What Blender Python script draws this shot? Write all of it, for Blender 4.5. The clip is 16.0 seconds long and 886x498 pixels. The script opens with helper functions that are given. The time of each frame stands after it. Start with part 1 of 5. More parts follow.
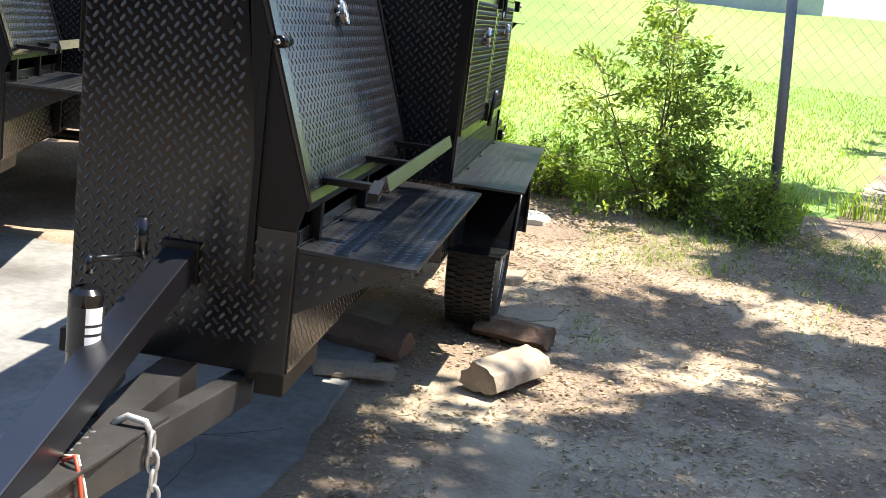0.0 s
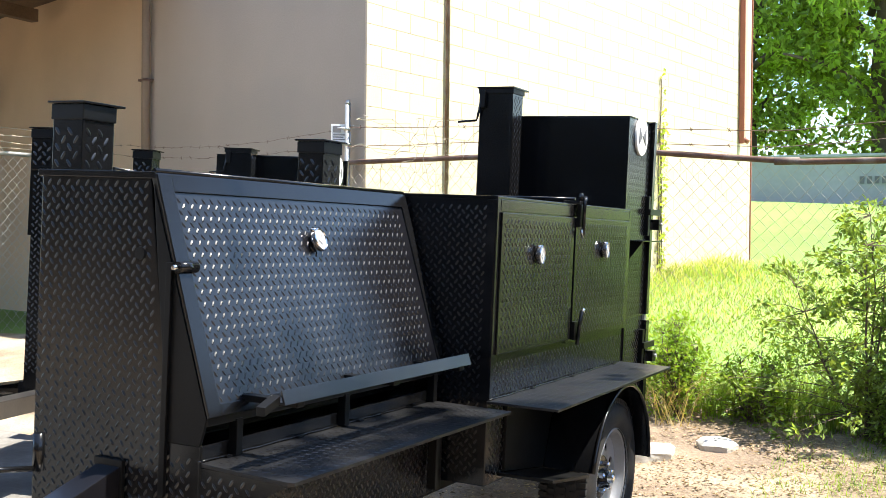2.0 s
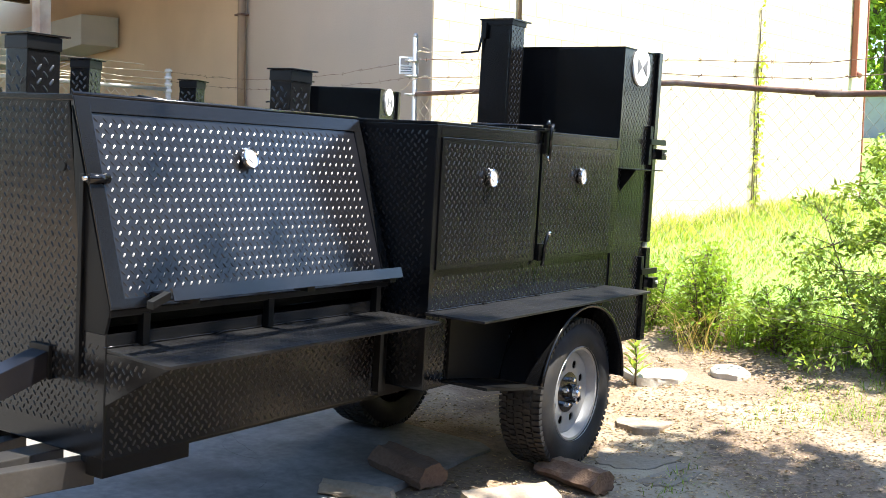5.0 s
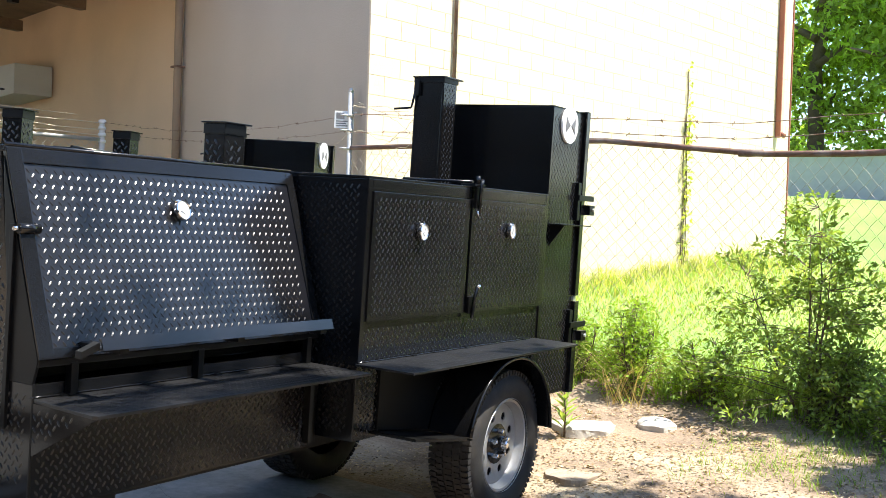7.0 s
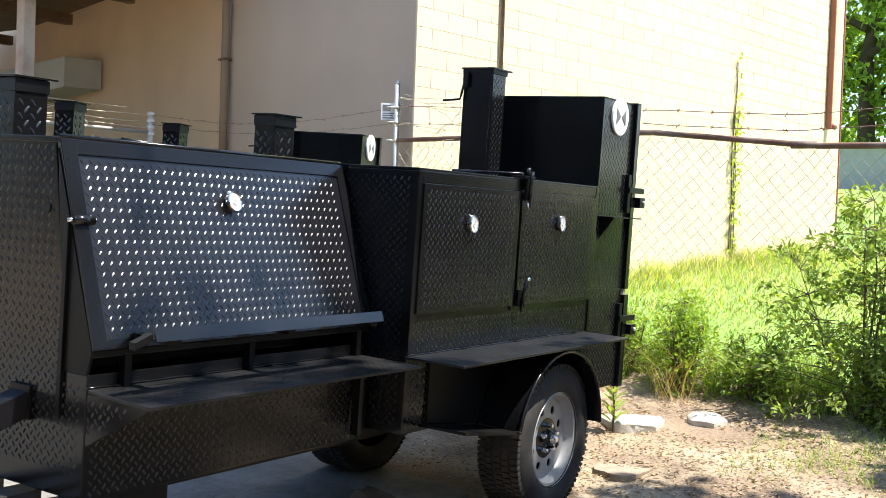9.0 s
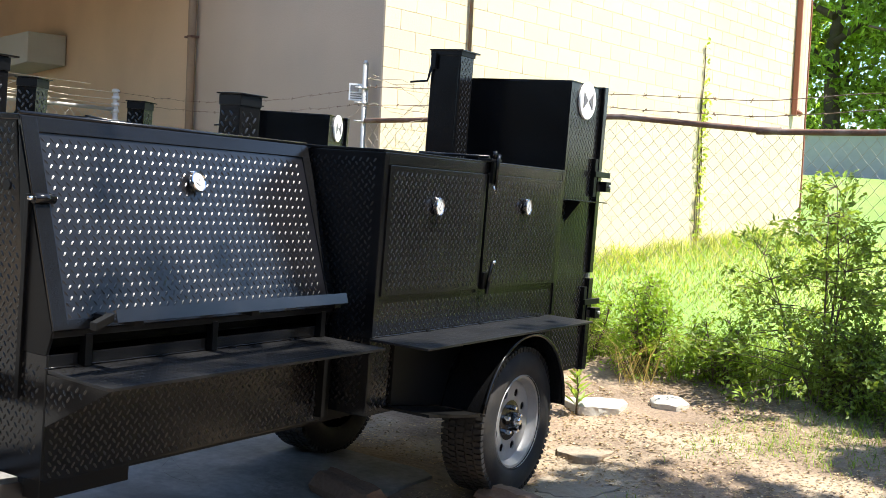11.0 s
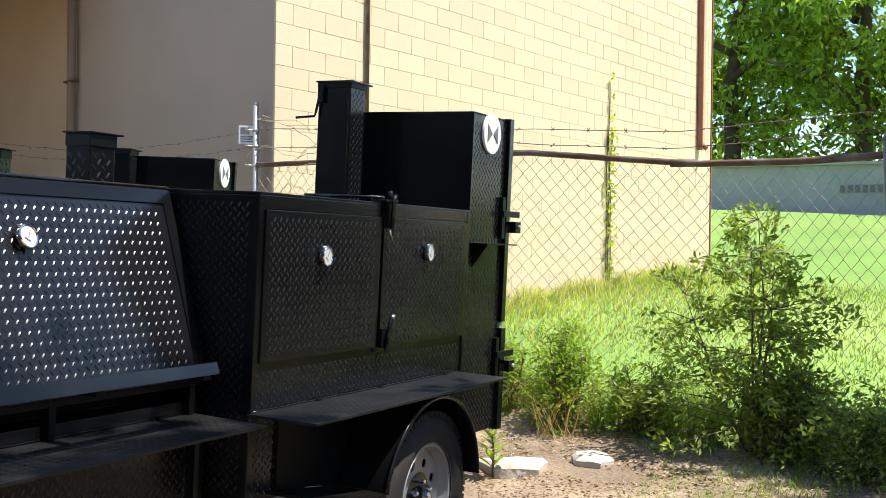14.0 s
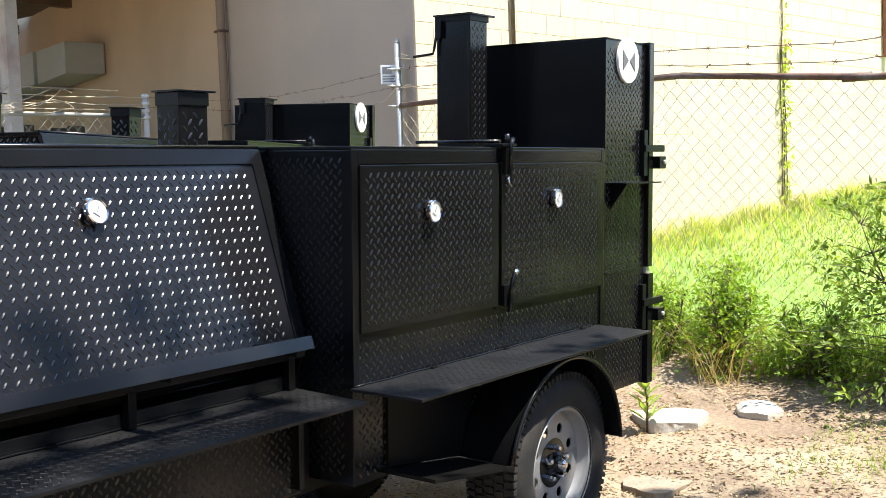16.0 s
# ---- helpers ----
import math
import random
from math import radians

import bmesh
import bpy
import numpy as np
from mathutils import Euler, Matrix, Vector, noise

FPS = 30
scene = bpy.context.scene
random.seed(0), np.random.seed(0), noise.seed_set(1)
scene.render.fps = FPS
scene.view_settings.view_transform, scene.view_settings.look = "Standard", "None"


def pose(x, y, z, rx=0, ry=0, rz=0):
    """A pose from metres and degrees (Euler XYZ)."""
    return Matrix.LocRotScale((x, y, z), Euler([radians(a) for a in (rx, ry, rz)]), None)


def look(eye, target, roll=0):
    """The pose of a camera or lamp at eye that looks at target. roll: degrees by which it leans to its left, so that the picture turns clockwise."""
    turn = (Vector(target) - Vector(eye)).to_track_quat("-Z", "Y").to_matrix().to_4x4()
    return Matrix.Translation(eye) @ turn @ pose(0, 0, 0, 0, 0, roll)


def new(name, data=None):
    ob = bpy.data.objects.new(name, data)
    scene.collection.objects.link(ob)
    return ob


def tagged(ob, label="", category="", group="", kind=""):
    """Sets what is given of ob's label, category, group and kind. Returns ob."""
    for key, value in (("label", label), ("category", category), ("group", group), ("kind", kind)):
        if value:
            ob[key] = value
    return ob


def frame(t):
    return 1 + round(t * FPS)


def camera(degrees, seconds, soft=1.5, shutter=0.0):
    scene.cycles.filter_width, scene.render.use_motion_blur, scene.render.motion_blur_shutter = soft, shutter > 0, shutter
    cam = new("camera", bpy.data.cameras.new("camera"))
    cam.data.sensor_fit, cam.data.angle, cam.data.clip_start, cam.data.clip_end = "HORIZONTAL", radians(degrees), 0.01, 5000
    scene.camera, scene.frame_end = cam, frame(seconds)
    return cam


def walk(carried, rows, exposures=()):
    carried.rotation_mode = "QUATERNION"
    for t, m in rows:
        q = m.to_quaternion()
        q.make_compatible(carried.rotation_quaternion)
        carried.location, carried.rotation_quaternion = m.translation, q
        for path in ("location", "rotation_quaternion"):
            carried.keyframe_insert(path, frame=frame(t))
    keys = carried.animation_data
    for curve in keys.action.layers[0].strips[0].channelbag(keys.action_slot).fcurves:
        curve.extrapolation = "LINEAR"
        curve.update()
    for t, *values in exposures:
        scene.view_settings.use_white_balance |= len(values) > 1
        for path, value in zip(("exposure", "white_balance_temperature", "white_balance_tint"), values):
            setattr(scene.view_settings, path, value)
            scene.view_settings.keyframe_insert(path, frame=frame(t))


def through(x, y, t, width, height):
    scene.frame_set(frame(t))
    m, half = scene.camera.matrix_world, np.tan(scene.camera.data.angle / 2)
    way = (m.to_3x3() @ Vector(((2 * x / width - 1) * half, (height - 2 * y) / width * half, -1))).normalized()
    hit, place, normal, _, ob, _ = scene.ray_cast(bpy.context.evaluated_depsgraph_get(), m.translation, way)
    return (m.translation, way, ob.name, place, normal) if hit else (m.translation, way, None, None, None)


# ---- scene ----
cam = camera(43.6, 16.0, soft=0.85)

PATH = [
    (0, (-2.311, -0.528, 1.345), (-0.37, -0.273, 0.934), 5.0),
    (0.5, (-2.28, -0.915, 1.311), (-0.384, -0.363, 0.997), 9.7),
    (1, (-2.145, -1.201, 1.28), (-0.28, -0.534, 1.002), 8.5),
    (1.5, (-2.024, -1.421, 1.338), (-0.179, -0.68, 1.123), 1.4),
    (2, (-1.966, -1.602, 1.325), (-0.178, -0.706, 1.312), 0.6),
    (2.5, (-1.929, -1.804, 1.301), (-0.206, -0.787, 1.313), -2.1),
    (3, (-1.977, -1.89, 1.299), (-0.287, -0.823, 1.354), 1.5),
    (3.5, (-2.024, -2.064, 1.278), (-0.369, -0.943, 1.204), 1.7),
    (4, (-1.937, -2.215, 1.28), (-0.296, -1.082, 1.134), 3.6),
    (4.5, (-1.85, -2.324, 1.275), (-0.218, -1.18, 1.111), 2.7),
    (5, (-1.83, -2.391, 1.288), (-0.182, -1.266, 1.155), 1.4),
    (5.2, (-1.856, -2.408, 1.298), (-0.184, -1.316, 1.198), 1.3),
    (7.3, (-1.887, -2.448, 1.289), (-0.173, -1.418, 1.259), 1.8),
    (7.5, (-1.892, -2.446, 1.292), (-0.18, -1.412, 1.259), 1.3),
    (8, (-1.888, -2.418, 1.288), (-0.2, -1.346, 1.254), 2.0),
    (8.5, (-1.877, -2.409, 1.287), (-0.207, -1.309, 1.245), 2.0),
    (11, (-1.861, -2.414, 1.292), (-0.158, -1.367, 1.211), 2.7),
    (11.5, (-1.86, -2.423, 1.29), (-0.148, -1.392, 1.229), 2.8),
    (12, (-1.839, -2.344, 1.287), (-0.114, -1.335, 1.221), 3.5),
    (12.5, (-1.8, -2.251, 1.293), (-0.043, -1.298, 1.254), 3.4),
    (13, (-1.629, -2.251, 1.282), (0.171, -1.379, 1.245), 0.6),
    (13.5, (-1.446, -2.255, 1.311), (0.36, -1.397, 1.325), 0.5),
    (14, (-1.342, -2.182, 1.303), (0.439, -1.273, 1.307), 0.8),
    (14.5, (-1.246, -2.089, 1.339), (0.538, -1.185, 1.315), -0.0),
    (15, (-1.14, -2.096, 1.336), (0.644, -1.192, 1.311), -0.9),
    (15.5, (-0.97, -2.144, 1.361), (0.732, -1.096, 1.286), 0.2),
    (16, (-0.906, -2.169, 1.374), (0.702, -0.986, 1.252), -2.0),
]
walk(cam, [(t, look(eye, target, roll)) for t, eye, target, roll in PATH],
     exposures=((0, 1.6), (0.5, 1.8), (1, 1.92), (1.5, 1.87), (2.5, 1.3), (3.5, 1.0), (4.5, 1.8), (5, 1.9), (8, 1.52), (11, 1.42), (12.5, 1.25), (13, 1.03), (14.5, 0.94), (15.5, 1.22), (16, 1.47)))

# ---- light ----
SUN = Vector((0.12, -0.44, 1.0)).normalized()
world = bpy.data.worlds.new("world")
scene.world = world
world.use_nodes = True
wn = world.node_tree.nodes
sky = wn.new("ShaderNodeTexSky")
sky.sky_type = "NISHITA"
sky.sun_disc = False
sky.sun_elevation = math.asin(SUN.z)
sky.sun_rotation = math.atan2(SUN.x, SUN.y)
sky.air_density, sky.dust_density, sky.ozone_density = 1.0, 0.25, 2.5
world.node_tree.links.new(sky.outputs[0], wn["Background"].inputs[0])
wn["Background"].inputs[1].default_value = 0.13
sun = new("sun", bpy.data.lights.new("sun", "SUN"))
sun.data.energy, sun.data.angle, sun.data.color = 4.6, radians(0.55), (1.0, 0.95, 0.86)
sun.matrix_world = look(SUN * 40, (0, 0, 0))


# ---- materials ----
def material(name, base, rough=0.6, metal=0.0, vary=0.15, scale=3.0, fine=60.0, bump=0.15, stain=None, stain_amount=0.4,
             stain_scale=1.2, random_by="", rough_vary=0.1, spec=0.5, detail=6.0, depth=0.01, island=0.25):
    m = bpy.data.materials.new(name)
    m.use_nodes = True
    nt = m.node_tree
    n, l = nt.nodes, nt.links
    b = n["Principled BSDF"]
    tc = n.new("ShaderNodeTexCoord")
    big, small = n.new("ShaderNodeTexNoise"), n.new("ShaderNodeTexNoise")
    for t, s in ((big, scale), (small, fine)):
        t.inputs["Scale"].default_value = s
        t.inputs["Detail"].default_value = detail
        l.new(tc.outputs["Object"], t.inputs["Vector"])
    mix = n.new("ShaderNodeMix")
    mix.data_type = "RGBA"
    dark = [c * (1 - vary) for c in base]
    light = [min(1, c * (1 + vary)) for c in base]
    mix.inputs["A"].default_value = (*dark, 1)
    mix.inputs["B"].default_value = (*light, 1)
    add = n.new("ShaderNodeMath")
    add.operation = "MULTIPLY_ADD"
    l.new(big.outputs["Fac"], add.inputs[0])
    add.inputs[1].default_value = 1.6
    l.new(small.outputs["Fac"], add.inputs[2])
    sub = n.new("ShaderNodeMath")
    sub.operation = "SUBTRACT"
    sub.use_clamp = True
    l.new(add.outputs[0], sub.inputs[0])
    sub.inputs[1].default_value = 0.8
    l.new(sub.outputs[0], mix.inputs["Factor"])
    colour = mix.outputs["Result"]
    if stain:
        sn = n.new("ShaderNodeTexNoise")
        sn.inputs["Scale"].default_value = stain_scale
        sn.inputs["Detail"].default_value = 8
        l.new(tc.outputs["Object"], sn.inputs["Vector"])
        ramp = n.new("ShaderNodeValToRGB")
        ramp.color_ramp.elements[0].position = 0.48
        ramp.color_ramp.elements[1].position = 0.66
        l.new(sn.outputs["Fac"], ramp.inputs[0])
        amount = n.new("ShaderNodeMath")
        amount.operation = "MULTIPLY"
        amount.inputs[1].default_value = stain_amount
        l.new(ramp.outputs["Color"], amount.inputs[0])
        mix2 = n.new("ShaderNodeMix")
        mix2.data_type = "RGBA"
        l.new(amount.outputs[0], mix2.inputs["Factor"])
        l.new(colour, mix2.inputs["A"])
        mix2.inputs["B"].default_value = (*stain, 1)
        colour = mix2.outputs["Result"]
    if random_by:
        if random_by == "object":
            src = n.new("ShaderNodeObjectInfo").outputs["Random"]
        else:
            src = n.new("ShaderNodeNewGeometry").outputs["Random Per Island"]
        hsv = n.new("ShaderNodeHueSaturation")
        rng = n.new("ShaderNodeMapRange")
        rng.inputs["To Min"].default_value = 1 - island
        rng.inputs["To Max"].default_value = 1 + island
        l.new(src, rng.inputs["Value"])
        l.new(rng.outputs[0], hsv.inputs["Value"])
        l.new(colour, hsv.inputs["Color"])
        colour = hsv.outputs["Color"]
    l.new(colour, b.inputs["Base Color"])
    rr = n.new("ShaderNodeMapRange")
    rr.inputs["To Min"].default_value = max(0.02, rough - rough_vary)
    rr.inputs["To Max"].default_value = min(1, rough + rough_vary)
    l.new(big.outputs["Fac"], rr.inputs["Value"])
    l.new(rr.outputs[0], b.inputs["Roughness"])
    b.inputs["Metallic"].default_value = metal
    b.inputs["Specular IOR Level"].default_value = spec
    if bump:
        bp = n.new("ShaderNodeBump")
        bp.inputs["Strength"].default_value = bump
        bp.inputs["Distance"].default_value = depth
        l.new(small.outputs["Fac"], bp.inputs["Height"])
        l.new(bp.outputs[0], b.inputs["Normal"])
    return m


def leafy(name, base, through=0.45, island=0.35, rough=0.5):
    """A leaf: diffuse and gloss, with light passing through."""
    m = material(name, base, rough, vary=0.2, scale=2.0, fine=25, bump=0, random_by="island", island=island, spec=0.4)
    nt = m.node_tree
    n, l = nt.nodes, nt.links
    b = n["Principled BSDF"]
    tr = n.new("ShaderNodeBsdfTranslucent")
    col = b.inputs["Base Color"].links[0].from_socket
    tint = n.new("ShaderNodeMix")
    tint.data_type, tint.blend_type = "RGBA", "MULTIPLY"
    tint.inputs["Factor"].default_value = 1
    tint.inputs["B"].default_value = (1.9, 1.7, 0.7, 1)
    l.new(col, tint.inputs["A"])
    l.new(tint.outputs["Result"], tr.inputs["Color"])
    ms = n.new("ShaderNodeMixShader")
    ms.inputs[0].default_value = through
    l.new(b.outputs[0], ms.inputs[1])
    l.new(tr.outputs[0], ms.inputs[2])
    l.new(ms.outputs[0], n["Material Output"].inputs["Surface"])
    return m


BLACK = material("black_gloss_paint", (0.006, 0.006, 0.0065), 0.2, vary=0.25, scale=5, fine=140, bump=0.05, depth=0.0015, rough_vary=0.07, spec=0.42)
# Copy of the black paint with its specular raised to boost the sky sheen.
HOOD_PAINT = material("boosted_sheen_black_paint", (0.005, 0.005, 0.007), 0.3, vary=0.25, scale=5, fine=140, bump=0.05, depth=0.0015, rough_vary=0.06, spec=0.95)
BLACK_MATT = material("black_matt_paint", (0.004, 0.004, 0.004), 0.42, vary=0.25, scale=6, fine=200, bump=0.08, depth=0.002, spec=0.25)
TREAD = material("black_tread_plate_paint", (0.006, 0.006, 0.0065), 0.3, vary=0.25, scale=4, fine=120, bump=0.04, depth=0.0015, rough_vary=0.05, spec=0.7)
RUBBER = material("tyre_rubber", (0.017, 0.017, 0.018), 0.72, vary=0.3, scale=9, fine=150, bump=0.2, depth=0.003, stain=(0.09, 0.075, 0.055), stain_amount=0.3, stain_scale=7)
SILVER = material("silver_wheel_paint", (0.42, 0.415, 0.405), 0.42, metal=0.35, vary=0.1, scale=12, fine=200, bump=0.05, depth=0.002, stain=(0.2, 0.17, 0.13), stain_amount=0.3, stain_scale=9)
DUSTY = material("dusty_black_paint", (0.04, 0.037, 0.034), 0.33, vary=0.4, scale=6, fine=90, bump=0.1, depth=0.002, stain=(0.014, 0.013, 0.013), stain_amount=0.7, stain_scale=4, spec=0.85)
SHELF = material("dusty_shelf_paint", (0.009, 0.009, 0.0095), 0.4, vary=0.35, scale=7, fine=90, bump=0.06, depth=0.002, rough_vary=0.1, stain=(0.02, 0.02, 0.021), stain_amount=0.4, stain_scale=6, spec=0.5)
CHROME = material("chrome", (0.75, 0.75, 0.75), 0.14, metal=1.0, vary=0.05, bump=0)
GALV = material("galvanised_steel", (0.5, 0.5, 0.48), 0.45, metal=0.6, vary=0.15, scale=14, fine=120, bump=0.05, depth=0.002)
WHITE = material("white_plate", (0.8, 0.8, 0.78), 0.45, vary=0.05, scale=8, fine=120, bump=0.03, depth=0.002)
DIAL = material("dial_face", (0.55, 0.55, 0.54), 0.35, vary=0.05, bump=0)
GLASS = material("dial_glass", (0.9, 0.9, 0.9), 0.06, vary=0.0, bump=0)
GREY_MARK = material("grey_marking", (0.16, 0.16, 0.17), 0.6, vary=0.1, bump=0)
RUST = material("rusty_pipe", (0.16, 0.085, 0.055), 0.75, vary=0.35, scale=9, fine=90, bump=0.3, depth=0.004, stain=(0.3, 0.27, 0.24), stain_amount=0.4, stain_scale=6)
WIRE = material("weathered_wire", (0.42, 0.36, 0.28), 0.6, metal=0.3, vary=0.3, scale=5, fine=60, bump=0)
BLOCK = material("cream_painted_block", (0.74, 0.6, 0.42), 0.85, vary=0.05, scale=2.2, fine=55, bump=0.35, depth=0.006, stain=(0.62, 0.47, 0.3), stain_amount=0.3, stain_scale=0.9,
                 random_by="object", island=0.045)
BLOCK_REST = material("cream_painted_block_far", (0.74, 0.6, 0.42), 0.85, vary=0.05, scale=2.2, fine=55, bump=0.35, depth=0.006, stain=(0.62, 0.47, 0.3), stain_amount=0.3, stain_scale=0.9,
                      random_by="island", island=0.045)
MORTAR = material("painted_mortar", (0.7, 0.57, 0.4), 0.9, vary=0.1, scale=4, fine=80, bump=0.3, depth=0.004)
STUCCO = material("tan_stucco", (0.53, 0.435, 0.33), 0.9, vary=0.1, scale=0.9, fine=70, bump=0.35, depth=0.006, stain=(0.44, 0.385, 0.31), stain_amount=0.7, stain_scale=0.5)
STUCCO_WARM = material("ochre_stucco", (0.72, 0.54, 0.355), 0.9, vary=0.08, scale=0.9, fine=70, bump=0.3, depth=0.006, stain=(0.6, 0.44, 0.29), stain_amount=0.5, stain_scale=0.6)
TIMBER = material("roof_timber", (0.21, 0.145, 0.10), 0.8, vary=0.3, scale=4, fine=60, bump=0.3, depth=0.005)
POST_PAINT = material("weathered_white_paint", (0.7, 0.66, 0.6), 0.7, vary=0.12, scale=4, fine=70, bump=0.2, depth=0.004, stain=(0.3, 0.12, 0.08), stain_amount=0.5, stain_scale=2.5)
CONCRETE = material("concrete", (0.22, 0.21, 0.19), 0.88, vary=0.4, scale=2.4, fine=28, bump=0.5, depth=0.012, stain=(0.10, 0.088, 0.076), stain_amount=0.8, stain_scale=1.7, detail=10)
DIRT = material("dirt_with_litter", (0.25, 0.18, 0.122), 0.95, vary=0.5, scale=2.2, fine=42, bump=0.8, depth=0.02, stain=(0.48, 0.4, 0.28), stain_amount=0.8, stain_scale=1.1)
LAWN = material("lawn", (0.17, 0.295, 0.055), 0.9, vary=0.22, scale=0.35, fine=9, bump=0.5, depth=0.03, stain=(0.3, 0.37, 0.11), stain_amount=0.5, stain_scale=0.15)
BARK = material("bark", (0.13, 0.095, 0.065), 0.9, vary=0.3, scale=6, fine=50, bump=0.6, depth=0.01)
WOOD = material("weathered_split_wood", (0.36, 0.29, 0.21), 0.85, vary=0.3, scale=5, fine=55, bump=0.5, depth=0.008, stain=(0.16, 0.12, 0.09), stain_amount=0.6, stain_scale=5)
WOOD_DARK = material("bark_covered_wood", (0.16, 0.1, 0.065), 0.9, vary=0.3, scale=6, fine=55, bump=0.7, depth=0.01)
STONE = material("pale_stone", (0.55, 0.52, 0.45), 0.9, vary=0.15, scale=5, fine=60, bump=0.4, depth=0.008, stain=(0.35, 0.3, 0.24), stain_amount=0.4, stain_scale=4)
LEAF_TREE = leafy("tree_leaf", (0.25, 0.36, 0.08), 0.6, 0.55)
# Near-black leaf colour, so the glossy paint reflects dark.
LEAF_DARK = leafy("dark_reflection_leaf", (0.045, 0.055, 0.03), 0.25, 0.4)
LEAF_BUSH = leafy("bush_leaf", (0.19, 0.285, 0.065), 0.45, 0.4)
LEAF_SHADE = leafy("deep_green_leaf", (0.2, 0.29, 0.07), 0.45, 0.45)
LEAF_LIGHT = leafy("young_leaf", (0.2, 0.32, 0.04), 0.45, 0.35)
BLADE = leafy("grass_blade", (0.19, 0.29, 0.06), 0.45, 0.35)
VINE_LEAF = leafy("vine_leaf", (0.36, 0.46, 0.1), 0.5, 0.35)
PALE_WEED = leafy("pale_weed", (0.42, 0.42, 0.15), 0.4, 0.35)
STRAW = leafy("dry_grass", (0.42, 0.34, 0.17), 0.3, 0.3)
LITTER = leafy("fallen_leaf", (0.38, 0.29, 0.18), 0.1, 0.6, 0.85)


# ---- mesh helpers ----
def part(name, data, mat, parent=None, label=""):
    if isinstance(data, bmesh.types.BMesh):
        me = bpy.data.meshes.new(name)
        data.to_mesh(me)
        data.free()
    else:
        me = data
    if mat and not me.materials:
        me.materials.append(mat)
    ob = new(name, me)
    if parent is not None:
        ob.parent = parent
    if label:
        ob["label"] = label
    return ob


def smooth(bm, angle=40):
    for f in bm.faces:
        f.smooth = True
    for e in bm.edges:
        if len(e.link_faces) == 2 and e.calc_face_angle(0) > radians(angle):
            e.smooth = False
    return bm


def box(x0, x1, y0, y1, z0, z1, bevel=0.003, bm=None):
    """A box with its edges rounded off."""
    own = bmesh.new()
    bmesh.ops.create_cube(own, size=1, matrix=Matrix.Translation(((x0 + x1) / 2, (y0 + y1) / 2, (z0 + z1) / 2)) @ Matrix.Diagonal((x1 - x0, y1 - y0, z1 - z0, 1)))
    if bevel:
        bmesh.ops.bevel(own, geom=own.edges[:], offset=bevel, segments=2, profile=0.7, affect="EDGES")
    return join(bm, own)


def join(bm, own):
    if bm is None:
        return own
    me = bpy.data.meshes.new("join")
    own.to_mesh(me)
    own.free()
    bm.from_mesh(me)
    bpy.data.meshes.remove(me)
    return bm


def prism(outline, axis, a, b, bevel=0.003, bm=None):
    """An outline in the plane across the axis (x: y,z; y: x,z; z: x,y), drawn out from a to b."""
    own = bmesh.new()

    def at(p, d):
        u, v = p
        return {"x": (d, u, v), "y": (u, d, v), "z": (u, v, d)}[axis]
    lo = [own.verts.new(at(p, a)) for p in outline]
    hi = [own.verts.new(at(p, b)) for p in outline]
    own.faces.new(lo)
    own.faces.new(hi)
    k = len(outline)
    for i in range(k):
        own.faces.new((lo[i], lo[(i + 1) % k], hi[(i + 1) % k], hi[i]))
    bmesh.ops.recalc_face_normals(own, faces=own.faces[:])
    if bevel:
        bmesh.ops.bevel(own, geom=own.edges[:], offset=bevel, segments=2, profile=0.7, affect="EDGES")
    return join(bm, own)


def tube(points, radius, sides=10, bm=None, closed=False, cap=True, squash=None):
    """A round bar along points; radius may be one number or one for each point."""
    own = bmesh.new()
    pts = [Vector(p) for p in points]
    k = len(pts)
    radii = radius if isinstance(radius, (list, tuple)) else [radius] * k
    rings = []
    last = None
    for i, p in enumerate(pts):
        if closed:
            d = pts[(i + 1) % k] - pts[i - 1]
        else:
            d = pts[min(i + 1, k - 1)] - pts[max(i - 1, 0)]
        d.normalize()
        side = last if last is not None else (Vector((0, 0, 1)) if abs(d.z) < 0.9 else Vector((1, 0, 0)))
        u = d.cross(side)
        if u.length < 1e-4:
            u = d.orthogonal()
        u.normalize()
        v = d.cross(u) * -1
        last = v
        rings.append([own.verts.new(p + (u * math.cos(2 * math.pi * j / sides) + v * math.sin(2 * math.pi * j / sides)) * radii[i]) for j in range(sides)])
    for i in range(k if closed else k - 1):
        r, q = rings[i], rings[(i + 1) % k]
        for j in range(sides):
            f = own.faces.new((r[j], r[(j + 1) % sides], q[(j + 1) % sides], q[j]))
            f.smooth = sides > 4
    if cap and not closed:
        own.faces.new(rings[0][::-1])
        own.faces.new(rings[-1])
    bmesh.ops.recalc_face_normals(own, faces=own.faces[:])
    return join(bm, own)


def lathe(profile, centre, axis="y", steps=48, bm=None):
    """A profile of (radius, along) pairs turned round an axis."""
    own = bmesh.new()
    c = Vector(centre)
    rings = []
    for s in range(steps):
        a = 2 * math.pi * s / steps
        ring = []
        for r, d in profile:
            u, v = r * math.cos(a), r * math.sin(a)
            ring.append(own.verts.new(c + Vector({"y": (u, d, v), "x": (d, u, v), "z": (u, v, d)}[axis])))
        rings.append(ring)
    for s in range(steps):
        r, q = rings[s], rings[(s + 1) % steps]
        for j in range(len(profile) - 1):
            own.faces.new((r[j], r[j + 1], q[j + 1], q[j]))
    bmesh.ops.remove_doubles(own, verts=own.verts[:], dist=1e-5)
    bmesh.ops.recalc_face_normals(own, faces=own.faces[:])
    smooth(own, 35)
    return join(bm, own)


